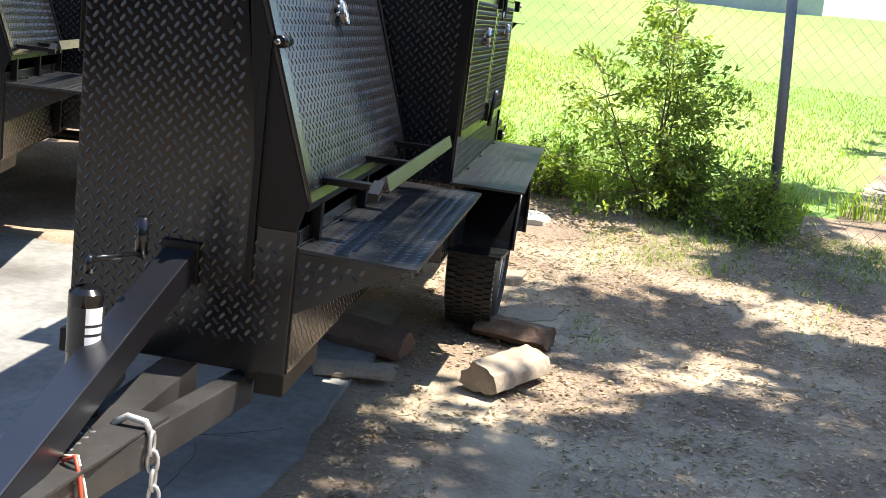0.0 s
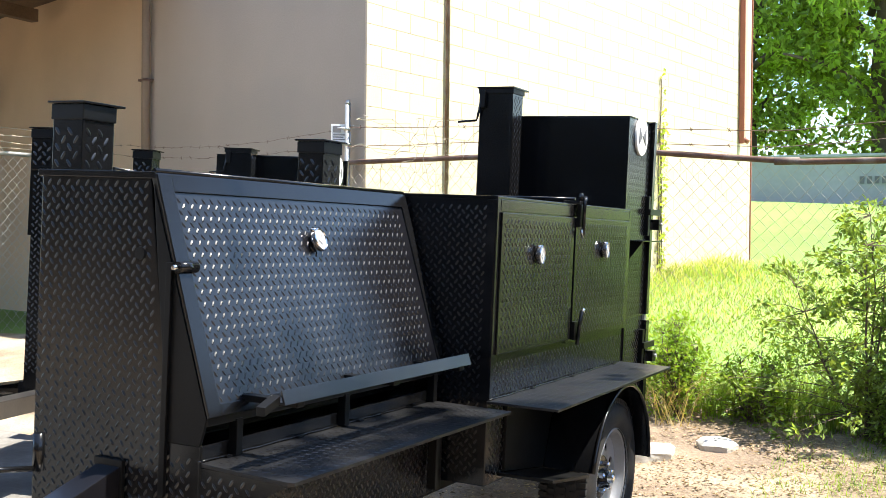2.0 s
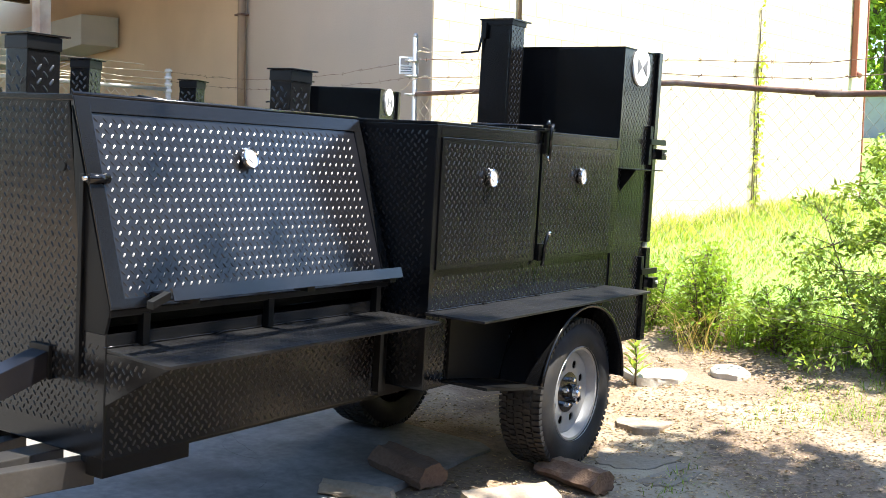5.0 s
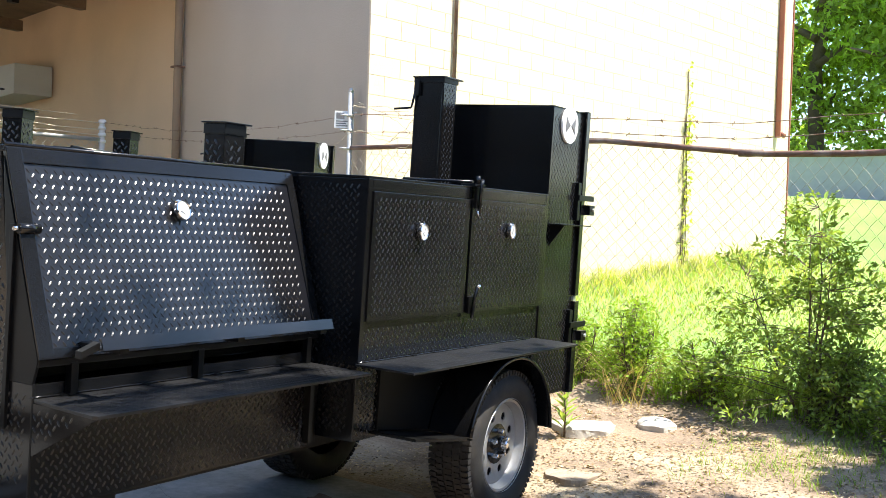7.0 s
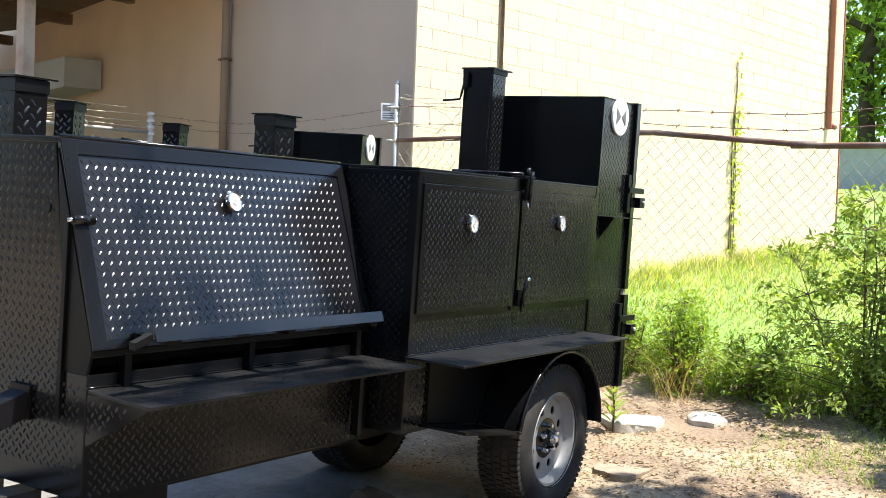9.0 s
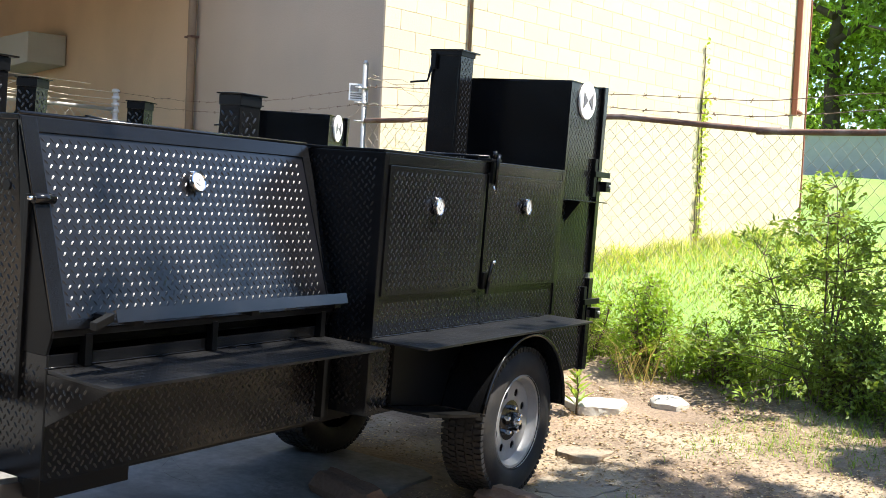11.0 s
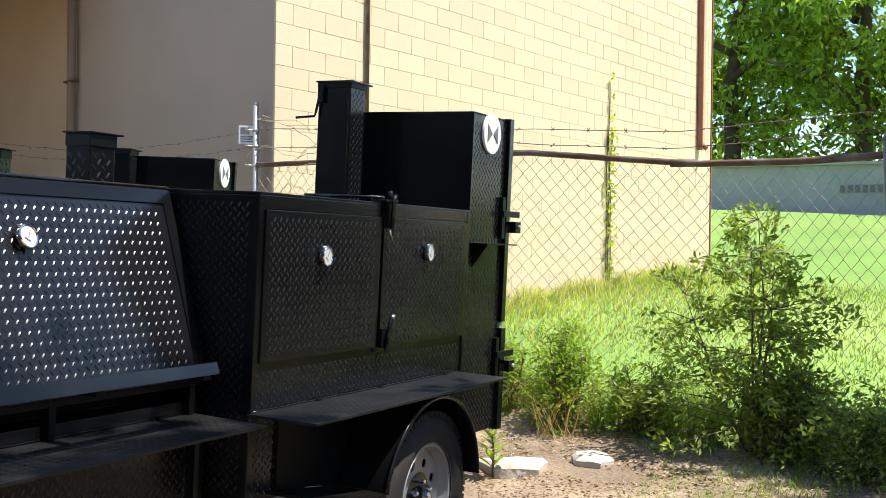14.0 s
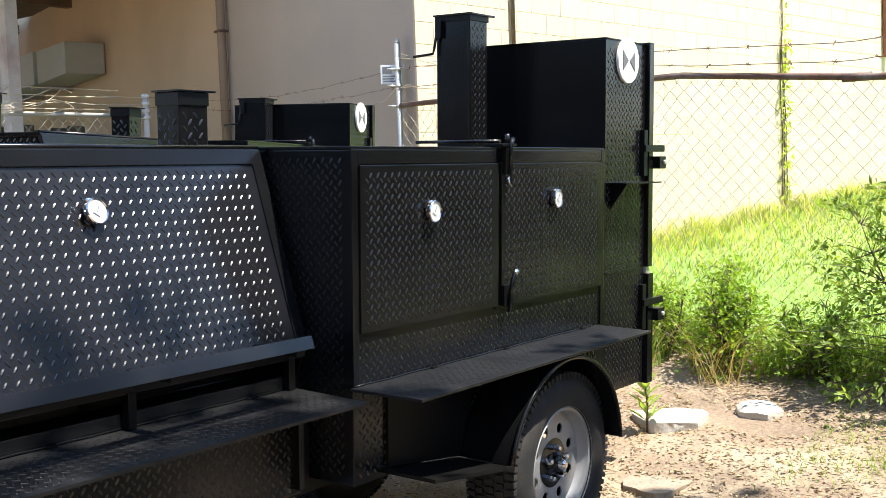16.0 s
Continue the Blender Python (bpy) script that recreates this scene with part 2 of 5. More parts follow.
def soup(name, verts, faces, mat):
    me = bpy.data.meshes.new(name)
    me.from_pydata([tuple(v) for v in verts], [], [tuple(int(i) for i in f) for f in faces])
    me.materials.append(mat)
    me.update()
    return me


def lugs(origin, u, v, width, height, across=0.0335, along=0.0163, keep=None, rise=1.0, size=1.0):
    """The raised lugs of tread plate on a rectangle: each a low rounded ridge, row by row turned to either diagonal."""
    o, u, v = Vector(origin), Vector(u).normalized(), Vector(v).normalized()
    n = u.cross(v)
    L, W, H = 0.0108 * size, 0.0037 * size, 0.0023 * rise * size
    base = [(-L, 0, 0), (-L * 0.62, W, 0), (0, W * 1.1, 0), (L * 0.62, W, 0), (L, 0, 0), (L * 0.62, -W, 0), (0, -W * 1.1, 0), (-L * 0.62, -W, 0),
            (-L * 0.66, 0, H * 0.85), (0, 0, H), (L * 0.66, 0, H * 0.85)]
    sides = [(0, 8, 1), (1, 8, 9, 2), (2, 9, 10, 3), (3, 10, 4), (4, 10, 5), (5, 10, 9, 6), (6, 9, 8, 7), (7, 8, 0)]
    verts, faces = [], []
    across, along = across * size, along * size
    for j in range(int(height / along)):
        for i in range(int(width / across)):
            a, b = (i + 0.3 + 0.5 * (j % 2)) * across, (j + 0.5) * along
            if keep and not keep(a, b):
                continue
            ang = radians(55 if j % 2 else 130)
            c, s = math.cos(ang), math.sin(ang)
            k = len(verts)
            for x, y, z in base:
                verts.append(o + u * (a + x * c - y * s) + v * (b + x * s + y * c) + n * z)
            faces.extend([[k + q for q in f] for f in sides])
    return soup("tread_pattern", verts, faces, TREAD)


def lug_part(parent, *args, **kw):
    ob = part("tread_pattern", lugs(*args, **kw), TREAD, parent)
    ob["kind"] = "stuff"
    return ob


def empty(name, label, category, group="", kind=""):
    return tagged(new(name), label, category, group, kind)


# ---- ground ----
SLOPE = 0.038
YARD = pose(0, 0, 0.0065, math.degrees(math.atan(SLOPE)), 0, 0)


def hill(x, y):
    """Height of the ground: flat yard, then a bank that climbs beyond the trailer."""
    z = 0.0
    if x > 3.0:
        z = 0.115 * (min(x, 5.4) - 3.0)
    if x > 5.4:
        z += 0.08 * (min(x, 15) - 5.4) + 0.116 * max(0, min(x, 27) - 15)
    z *= min(1, max(0, (9 - y) / 4))
    return z + SLOPE * max(-4.0, min(14.0, y))


def rough_ground(x, y):
    under = min(1, max(0, (y - 0.30) / 0.12)) * min(1, max(0, (2.5 - x) / 0.15)) * min(1, max(0, (4.9 - y) / 0.1))
    return hill(x, y) + 0.0065 - 0.035 * under + 0.02 * noise.noise((x * 0.9, y * 0.9, 0)) + 0.008 * noise.noise((x * 4, y * 4, 3)) - 0.008


def axis_steps(lo, hi, fine_lo, fine_hi, fine):
    vals = list(np.arange(fine_lo, fine_hi + 1e-6, fine))
    step, x = fine, fine_hi
    while x < hi:
        step *= 1.35
        x += step
        vals.append(min(x, hi))
    step, x = fine, fine_lo
    while x > lo:
        step *= 1.35
        x -= step
        vals.insert(0, max(x, lo))
    return vals


xs = axis_steps(-400, 400, -2.5, 7.5, 0.07)
ys = axis_steps(-400, 400, -3.2, 3.0, 0.07)
gv = [(x, y, rough_ground(x, y)) for x in xs for y in ys]
gf = []
ny = len(ys)
for i in range(len(xs) - 1):
    for j in range(ny - 1):
        a = i * ny + j
        gf.append((a, a + ny, a + ny + 1, a + 1))
ground_mesh = soup("ground", gv, gf, DIRT)
ground_mesh.materials.append(LAWN)
for p in ground_mesh.polygons:
    p.use_smooth = True
    c = p.center
    if c.x > 5.55 + 0.15 * noise.noise((c.y * 2, 0, 5)) and c.y > -2.2 - 0.35 * (c.x - 5.5):
        p.material_index = 1
ground = tagged(new("ground", ground_mesh), "brown dirt yard with leaf litter rising to a green lawn", "ground", kind="structure")


def slab_outline():
    pts = []
    for i in range(60):
        x = -4 + i * 0.11
        pts.append((x, 0.27 + 0.06 * noise.noise((x * 1.3, 1.7, 0)) + 0.03 * noise.noise((x * 6, 4, 0))))
    pts += [(2.55, 0.35), (2.6, 1.2), (2.75, 2.5), (2.9, 5.0), (-4, 5.0)]
    return pts


slab = tagged(part("concrete_slab", smooth(prism(slab_outline(), "z", -0.05, 0.012, 0.003)), CONCRETE), "cracked grey concrete slab under the trailers", "concrete slab", kind="structure")
slab.matrix_world = YARD.copy()
rng = random.Random(5)


def crack(x, y, heading, length):
    pts = [(x, y)]
    for i in range(int(length / 0.05)):
        heading += rng.uniform(-0.3, 0.3)
        x, y = x + 0.05 * math.cos(heading), y + 0.05 * math.sin(heading)
        pts.append((x, y))
    return pts


cb = bmesh.new()
for cx, cy, ch, cl in ((0.75, 0.32, 1.2, 1.2), (0.9, 0.35, 2.4, 0.6), (1.3, 0.6, 0.5, 0.9), (0.2, 0.5, 0.3, 0.9), (-0.5, 0.4, 0.9, 1.5), (1.6, 0.9, 2.0, 1.2)):
    line = crack(cx, cy, ch, cl)
    row = []
    for i, (x, y) in enumerate(line):
        w = 0.0008 + 0.0014 * rng.random()
        row.append((cb.verts.new((x - w, y - w, 0.0135)), cb.verts.new((x + w, y + w, 0.0135))))
    for a, b in zip(row, row[1:]):
        cb.faces.new((a[0], a[1], b[1], b[0]))
part("crack", cb, material("crack_dirt", (0.07, 0.06, 0.05), 0.95, bump=0.2), slab, "dark dirt-filled cracks")


# ---- smoker trailers ----
def wheel(parent, cx, cz, y_out, y_in, face):
    """Tyre, steel rim with round holes, hub and nuts; face is -1 or 1, the side that looks outwards along y."""
    s = face
    w = part("wheel", lathe([(0.10, y_out - s * 0.085), (0.12, y_out - s * 0.085), (0.12, y_out - s * 0.105), (0.10, y_out - s * 0.105), (0.10, y_out - s * 0.085)], (cx, 0, cz)), SILVER, parent)
    mid, half = (y_out + y_in) / 2, abs(y_out - y_in) / 2
    prof = [(0.207, half * 0.96), (0.222, half * 1.10), (0.255, half * 1.20), (0.295, half * 1.14), (0.318, half * 0.98), (0.330, half * 0.76), (0.333, 0), (0.330, -half * 0.76),
            (0.318, -half * 0.98), (0.295, -half * 1.14), (0.255, -half * 1.20), (0.222, -half * 1.10), (0.207, -half * 0.96)]
    tb = lathe([(r, mid + d) for r, d in prof], (cx, 0, cz), steps=72)
    tyre = part("tyre", tb, RUBBER, w, "black tyre with worn blocky tread")
    blocks = bmesh.new()
    for k in range(76):
        a = 2 * math.pi * k / 76
        for q, (off, wd) in enumerate(((-0.84, 0.22), (-0.44, 0.17), (0, 0.2), (0.44, 0.17), (0.84, 0.22))):
            aa = a + (0.02 if q % 2 else -0.01)
            r0, r1 = (0.323, 0.3385) if q in (1, 2, 3) else (0.314, 0.336)
            m = Matrix.Translation((cx, mid + off * half, cz)) @ Matrix.Rotation(-aa, 4, "Y") @ Matrix.Translation(((r0 + r1) / 2, 0, 0))
            bmesh.ops.create_cube(blocks, size=1, matrix=m @ Matrix.Diagonal((r1 - r0, wd * half * 1.7, 0.018, 1)))
    part("tread_pattern", blocks, RUBBER, tyre)["kind"] = "stuff"
    lip = bmesh.new()
    y = y_out
    rp = [(0.208, y + s * 0.006), (0.212, y + s * 0.001), (0.208, y - s * 0.004), (0.196, y - s * 0.006), (0.192, y - s * 0.02), (0.188, y - s * 0.034), (0.182, y - s * 0.046), (0.175, y - s * 0.0445)]
    part("rim", lathe(rp, (cx, 0, cz), steps=64, bm=lip), SILVER, w, "silver steel rim")
    # the dish: a ring of plate with ten round holes
    dish = bmesh.new()
    holes, per = 8, 8
    yd = y - s * 0.045
    for h in range(holes):
        a0 = 2 * math.pi * (h + 0.5) / holes
        step = 2 * math.pi / holes
        rc, rh = 0.128, 0.019
        hole = []
        outer = []
        for q in range(16):
            t = 2 * math.pi * q / 16
            px, pz = rc + rh * math.cos(t), rh * math.sin(t)
            c, sn = math.cos(a0), math.sin(a0)
            hole.append((px * c - pz * sn, px * sn + pz * c))
            ct, st = math.cos(t), math.sin(t)
            k = min(0.036 / max(abs(ct), 1e-6), 1.0 / max(abs(st), 1e-6) * (0.5 * step))
            rr = rc + (0.05 if ct > 0.7072 else -0.04 if ct < -0.7072 else 0.05 * ct / 0.7072)
            th = (0.5 * step) * (st / 0.7072 if abs(st) < 0.7072 else math.copysign(1, st))
            outer.append((rr * math.cos(a0 + th), rr * math.sin(a0 + th)))
        vh = [dish.verts.new((cx + p, yd, cz + q2)) for p, q2 in hole]
        vi = [dish.verts.new((cx + p, yd - s * 0.006, cz + q2)) for p, q2 in hole]
        vo = [dish.verts.new((cx + p, yd, cz + q2)) for p, q2 in outer]
        for q in range(16):
            r = (q + 1) % 16
            dish.faces.new((vh[q], vh[r], vo[r], vo[q]))
            dish.faces.new((vh[q], vi[q], vi[r], vh[r]))
    bmesh.ops.recalc_face_normals(dish, faces=dish.faces[:])
    part("rim_disc", dish, SILVER, w, "silver disc with round holes")
    part("hub", lathe([(0.0, y - s * 0.012), (0.022, y - s * 0.012), (0.03, y - s * 0.018), (0.034, y - s * 0.034), (0.04, y - s * 0.040), (0.09, y - s * 0.0435)], (cx, 0, cz), steps=32), BLACK, w, "black hub")
    part("hub_cap", lathe([(0.0, y + s * 0.012), (0.012, y + s * 0.012), (0.019, y + s * 0.006), (0.02, y - s * 0.02)], (cx, 0, cz), steps=24), CHROME, w, "chrome hub cap")
    for k in range(5):
        a = 2 * math.pi * k / 5 + 0.3
        part("lug_nut", lathe([(0.0, y - s * 0.012), (0.008, y - s * 0.012), (0.0115, y - s * 0.018), (0.0115, y - s * 0.044)], (cx + 0.058 * math.cos(a), 0, cz + 0.058 * math.sin(a)), steps=6), CHROME, w)


def gauge(parent, x, y, z, tilt):
    """A round dial on a stem; tilt leans its face upwards, in degrees."""
    m = Matrix.Translation((x, y, z)) @ Matrix.Rotation(radians(-tilt), 4, "X") @ Matrix.Rotation(radians(6), 4, "Z") @ Matrix.Diagonal((0.86, 1.2, 0.86, 1))
    bz = lathe([(0.0, 0.02), (0.008, 0.02), (0.008, -0.002), (0.038, -0.004), (0.0415, -0.009), (0.0415, -0.017), (0.0385, -0.0195), (0.036, -0.0175)], (0, 0, 0), steps=32)
    bz.transform(m)
    g = part("thermometer", bz, CHROME, parent, "round dial thermometer with chrome bezel")
    d = lathe([(0.0, -0.0165), (0.0365, -0.0165)], (0, 0, 0), steps=32)
    d.transform(m)
    part("dial", d, DIAL, g, "white dial")
    nb = box(-0.0008, 0.0008, -0.0178, -0.0168, -0.004, 0.022, 0, box(-0.013, 0.013, -0.0178, -0.0168, -0.014, -0.011, 0))
    nb.transform(m @ Matrix.Rotation(radians(30), 4, "Y"))
    part("needle", nb, GREY_MARK, g)
    st = tube([(-0.03, -0.006, 0.034), (-0.022, -0.012, 0.036), (-0.008, -0.012, 0.038)], 0.006, 8)
    st.transform(m)
    part("clip", st, CHROME, g)


def plate(outline, axis, a, b, mat, name, parent, label=""):
    return part(name, prism(outline, axis, a, b, 0.002), mat, parent, label)


def trailer(label, fb_top, flue_top, stack_top, full_tongue=True, stacks=(0.29, 1.49), flue_at=2.975):
    tr = empty("smoker_trailer", label, "trailer", "smoker trailers")
    # grill box: plate body with a hood that slopes towards the shelf
    X0, X1, YG, YB = 0.212, 1.502, 0.75, 0.86
    body = part("grill_box", prism([(0.185, 0.43), (0.185, 0.80), (0.275, 0.80), (0.375, 1.460), (YG, 1.464), (YG, 0.43)], "x", X0, X1, 0.004), BLACK, tr, "black tread-plate cooking box")
    lug_part(body, (X0, YG, 0.44), (0, -1, 0), (0, 0, 1), YG - 0.19, 1.02,
             keep=lambda a, b: not (YG - a < 0.30 + max(0, (b - 0.36)) * 0.135 and b > 0.33) and not (b < 0.06))
    lug_part(body, (X0 + 0.02, 0.185, 0.44), (1, 0, 0), (0, 0, 1), X1 - X0 - 0.04, 0.30, rise=0.3)
    plate([(0.35, 1.458), (0.358, 1.476), (YG + 0.01, 1.476), (YG + 0.01, 1.458)], "x", X0 - 0.006, X1 + 0.006, BLACK, "top_plate", body)
    part("edge_strip", box(X0 - 0.012, X0, 0.288, 0.306, 0.66, 1.25, 0.002), BLACK_MATT, body)
    part("seam", box(X0 - 0.002, X0 + 0.004, 0.179, 0.186, 0.44, 0.80, 0.001), BLACK_MATT, body)
    part("pivot_hole", lathe([(0.0, X0 - 0.004), (0.016, X0 - 0.004), (0.018, X0 + 0.004)], (0, 0.40, 1.268), "x", 18), BLACK_MATT, body)
    # lower frame of the box
    part("frame_rail", box(X0, 0.545, 0.186, 0.26, 0.378, 0.44, 0.004), BLACK_MATT, tr)
    part("frame_rail", box(X0 + 0.005, 3.55, 0.215, 0.29, 0.41, 0.47, 0.004), BLACK_MATT, tr)
    part("frame_rail", box(X0 + 0.005, 3.55, 0.70, 0.775, 0.40, 0.46, 0.004), BLACK_MATT, tr)
    part("leg", box(1.462, 1.505, 0.155, 0.20, 0.45, 0.75, 0.003), BLACK_MATT, tr)
    # hood: local u along x, slope from (0.175, 0.862) up to (0.366, 1.477)
    top, bot = Vector((0, 0.354, 1.470)), Vector((0, 0.160, 0.872))
    up = (top - bot).normalized()
    length = (top - bot).length
    out = Vector((1, 0, 0)).cross(up)
    hm = Matrix((Vector((1, 0, 0)).to_4d(), up.to_4d(), out.to_4d(), (0, 0, 0, 1))).transposed()
    hm = Matrix(((1, 0, 0, 0), (0, up.y, out.y, bot.y), (0, up.z, out.z, bot.z), (0, 0, 0, 1)))
    A, B = 0.208, 1.512

    def on_hood(bm):
        bm.transform(hm)
        return bm
    hood = part("hood", on_hood(box(A + 0.006, B - 0.006, 0.004, length - 0.004, -0.022, -0.003, 0.002)), HOOD_PAINT, tr, "sloping black tread-plate hood")
    fr = 0.052
    for u0, u1, v0, v1 in ((A, A + fr, 0, length), (B - fr * 0.8, B, 0, length), (A + fr, B - fr * 0.8, length - 0.045, length), (A + fr, B - fr * 0.8, 0, 0.03)):
        part("hood_border", on_hood(box(u0, u1, v0, v1, -0.004, 0.003, 0.0015)), BLACK, hood)
    ho = hm @ Vector((A + fr + 0.004, 0.033, -0.003))
    lug_part(hood, ho, (1, 0, 0), up, B - A - fr * 1.8 - 0.01, length - 0.082)
    cheek = [(0.168, 0.868), (0.188, 0.798), (0.29, 0.798), (0.363, 1.445)]
    plate(cheek, "x", A + 0.002, A + 0.012, BLACK_MATT, "hood_cheek", hood)
    plate(cheek, "x", B - 0.018, B - 0.012, BLACK_MATT, "hood_cheek", hood)
    part("hinge", tube([(A, 0.362, 1.478), (B, 0.362, 1.478)], 0.007, 8), BLACK, hood)
    gauge(hood, 0.861, 0.298, 1.307, 17)
    kn = part("hood_latch", tube([(A - 0.004, 0.272, 1.238), (A + 0.066, 0.272, 1.238)], 0.015, 14), BLACK, hood)
    part("pin", tube([(A - 0.022, 0.272, 1.238), (A - 0.002, 0.272, 1.238)], [0.006, 0.009], 10), CHROME, kn, "bright steel pin")
    # pull handle: an angle iron on two arms at the foot of the hood
    hd = part("hood_handle", prism([(-0.012, 0.914), (0.0, 0.950), (0.005, 0.948), (-0.004, 0.920), (0.04, 0.920), (0.04, 0.914)], "x", 0.285, 1.357, 0.001), HOOD_PAINT, hood, "black angle-iron pull handle")
    for ax in (0.36, 0.86, 1.30):
        part("arm", box(ax, ax + 0.035, 0.004, 0.21, 0.896, 0.913, 0.002), BLACK_MATT, hd)
    part("end_bracket", prism([(0.222, 0.893), (0.285, 0.916), (0.285, 0.938), (0.222, 0.915)], "y", 0.003, 0.03, 0.002), BLACK_MATT, hd)
    # recessed face and posts under the hood
    for ax in (0.325, 0.85, 1.43):
        part("post", box(ax, ax + 0.026, 0.16, 0.186, 0.760, 0.856, 0.002), BLACK_MATT, body)
    part("lintel", box(X0, X1, 0.165, 0.186, 0.850, 0.870, 0.002), BLACK_MATT, body)
    sh = part("front_shelf", prism([(0.212, 0.182), (1.475, 0.182), (1.455, -0.122), (0.185, -0.116), (0.178, -0.10)], "z", 0.748, 0.758, 0.002), SHELF, tr, "black tread-plate shelf")
    lug_part(sh, (0.22, -0.105, 0.758), (1, 0, 0), (0, 1, 0), 1.22, 0.27, rise=0.55)
    gs = part("shelf_gusset", prism([(0.184, 0.59), (0.184, 0.747), (-0.095, 0.747)], "x", X0 - 0.001, X0 + 0.005, 0.001), BLACK, tr, "triangular tread-plate gusset under the shelf")
    lug_part(gs, (X0 - 0.001, 0.18, 0.60), (0, -1, 0), (0, 0, 1), 0.27, 0.14, keep=lambda a, b: b > 0.02 + a * 0.56)
    part("weld_bead", tube([(0.2 + 0.05 * i, 0.181 + 0.003 * math.sin(i * 2.1), 0.762) for i in range(25)], 0.003, 6), BLACK, sh)
    for sx in (0.30, 0.62, 0.95, 1.27):
        part("weld_spot", box(sx, sx + 0.03, 0.168, 0.181, 0.757, 0.765, 0.003), BLACK, sh)
    # smoke stacks on the grill box
    for sx in stacks:
        st = part("smoke_stack", box(sx, sx + 0.12, 0.69, 0.80, 1.15, stack_top - 0.006, 0.003), BLACK, tr, "short square tread-plate stack")
        lug_part(st, (sx + 0.008, 0.69, 1.485), (1, 0, 0), (0, 0, 1), 0.11, stack_top - 1.485 - 0.05, size=1.35)
        lug_part(st, (sx, 0.795, 1.485), (0, -1, 0), (0, 0, 1), 0.10, stack_top - 1.485 - 0.05, size=1.35)
        part("cap", box(sx - 0.012, sx + 0.15, 0.678, 0.812, stack_top - 0.006, stack_top, 0.002), BLACK, st)
        part("cap_band", box(sx - 0.004, sx + 0.124, 0.686, 0.804, stack_top - 0.05, stack_top - 0.008, 0.003), BLACK_MATT, st)
    # rotisserie cabinet with two doors
    C0, C1 = 1.532, 3.068
    cab = part("cabinet", box(C0, C1, 0.0, YB, 0.47, 1.470, 0.004), BLACK, tr, "black tread-plate smoker cabinet")
    lug_part(cab, (C0, YB - 0.02, 0.50), (0, -1, 0), (0, 0, 1), YB - 0.04, 0.95, rise=0.35)
    lug_part(cab, (C0 + 0.02, 0.0, 0.49), (1, 0, 0), (0, 0, 1), C1 - C0 - 0.04, 0.42, rise=0.6)
    part("cabinet_top", box(C0 - 0.005, C1, -0.006, YB + 0.004, 1.470, 1.480, 0.002), BLACK, cab)
    part("trim", box(C0 - 0.002, C0 + 0.026, -0.005, 0.0, 0.76, 1.47, 0.002), BLACK, cab)
    part("trim", box(C1 - 0.022, C1 + 0.004, -0.007, 0.0, 0.77, 1.475, 0.002), BLACK, cab)
    part("trim", box(C0 + 0.026, C1 - 0.022, -0.006, 0.0, 1.428, 1.470, 0.002), BLACK, cab)
    for d0, d1 in ((1.560, 2.292), (2.312, 3.040)):
        dr = part("cabinet_door", box(d0, d1, -0.012, 0.0, 0.928, 1.424, 0.002), BLACK, tr, "black tread-plate door")
        lug_part(dr, (d0 + 0.02, -0.012, 0.945), (1, 0, 0), (0, 0, 1), d1 - d0 - 0.04, 0.47)
        gauge(dr, 1.894 if d0 < 2 else 2.662, -0.014, 1.276 if d0 < 2 else 1.292, 0)
    la = part("slide_latch", box(2.318, 2.352, -0.026, -0.011, 1.385, 1.478, 0.003), BLACK_MATT, tr, "black slide bolt latch")
    part("bolt", tube([(2.335, -0.034, 1.352), (2.335, -0.036, 1.49), (2.348, -0.036, 1.51)], 0.008, 8), BLACK, la)
    part("bolt_end", tube([(2.322, -0.03, 1.375), (2.335, -0.034, 1.345), (2.345, -0.03, 1.372)], 0.006, 8), CHROME, la)
    part("latch_top", box(2.29, 2.38, -0.03, 0.04, 1.482, 1.492, 0.002), BLACK_MATT, la)
    part("latch_bar", tube([(2.32, 0.0, 1.50), (2.30, 0.35, 1.50)], 0.006, 8), BLACK, la)
    part("latch_knob", tube([(2.335, -0.02, 1.492), (2.335, -0.02, 1.525)], 0.009, 8), BLACK, la)
    hb = part("door_hasp", box(2.312, 2.352, -0.024, -0.011, 0.925, 1.0, 0.002), BLACK_MATT, tr)
    part("hasp_rod", tube([(2.336, -0.03, 0.905), (2.34, -0.036, 0.99), (2.352, -0.04, 1.04), (2.364, -0.04, 1.048)], 0.0085, 8), BLACK, hb)
    part("hasp_tip", tube([(2.353, -0.041, 1.036), (2.366, -0.041, 1.05)], 0.0095, 8), CHROME, hb, "bright rod end")
    s2 = part("side_shelf", prism([(1.518, 0.0), (3.03, 0.0), (3.012, -0.247), (1.521, -0.264)], "z", 0.761, 0.770, 0.002), SHELF, tr, "black steel shelf")
    lug_part(s2, (1.54, -0.245, 0.770), (1, 0, 0), (0, 1, 0), 1.44, 0.23, rise=0.3)
    part("weld_bead", tube([(1.53 + 0.06 * i, -0.006 + 0.003 * math.sin(i * 1.7), 0.773) for i in range(25)], 0.003, 6), BLACK, s2)
    for sx in (1.90, 2.33, 2.88):
        part("weld_spot", box(sx, sx + 0.03, -0.018, -0.006, 0.769, 0.777, 0.003), BLACK, s2)
    # flue with hinged lid and damper handle
    FX0, FX1, FY0, FY1 = flue_at, flue_at + 0.129, 0.582, 0.755
    fl = part("flue", box(FX0, FX1, FY0, FY1, 1.475, flue_top - 0.01, 0.003), BLACK, tr, "tall square black flue")
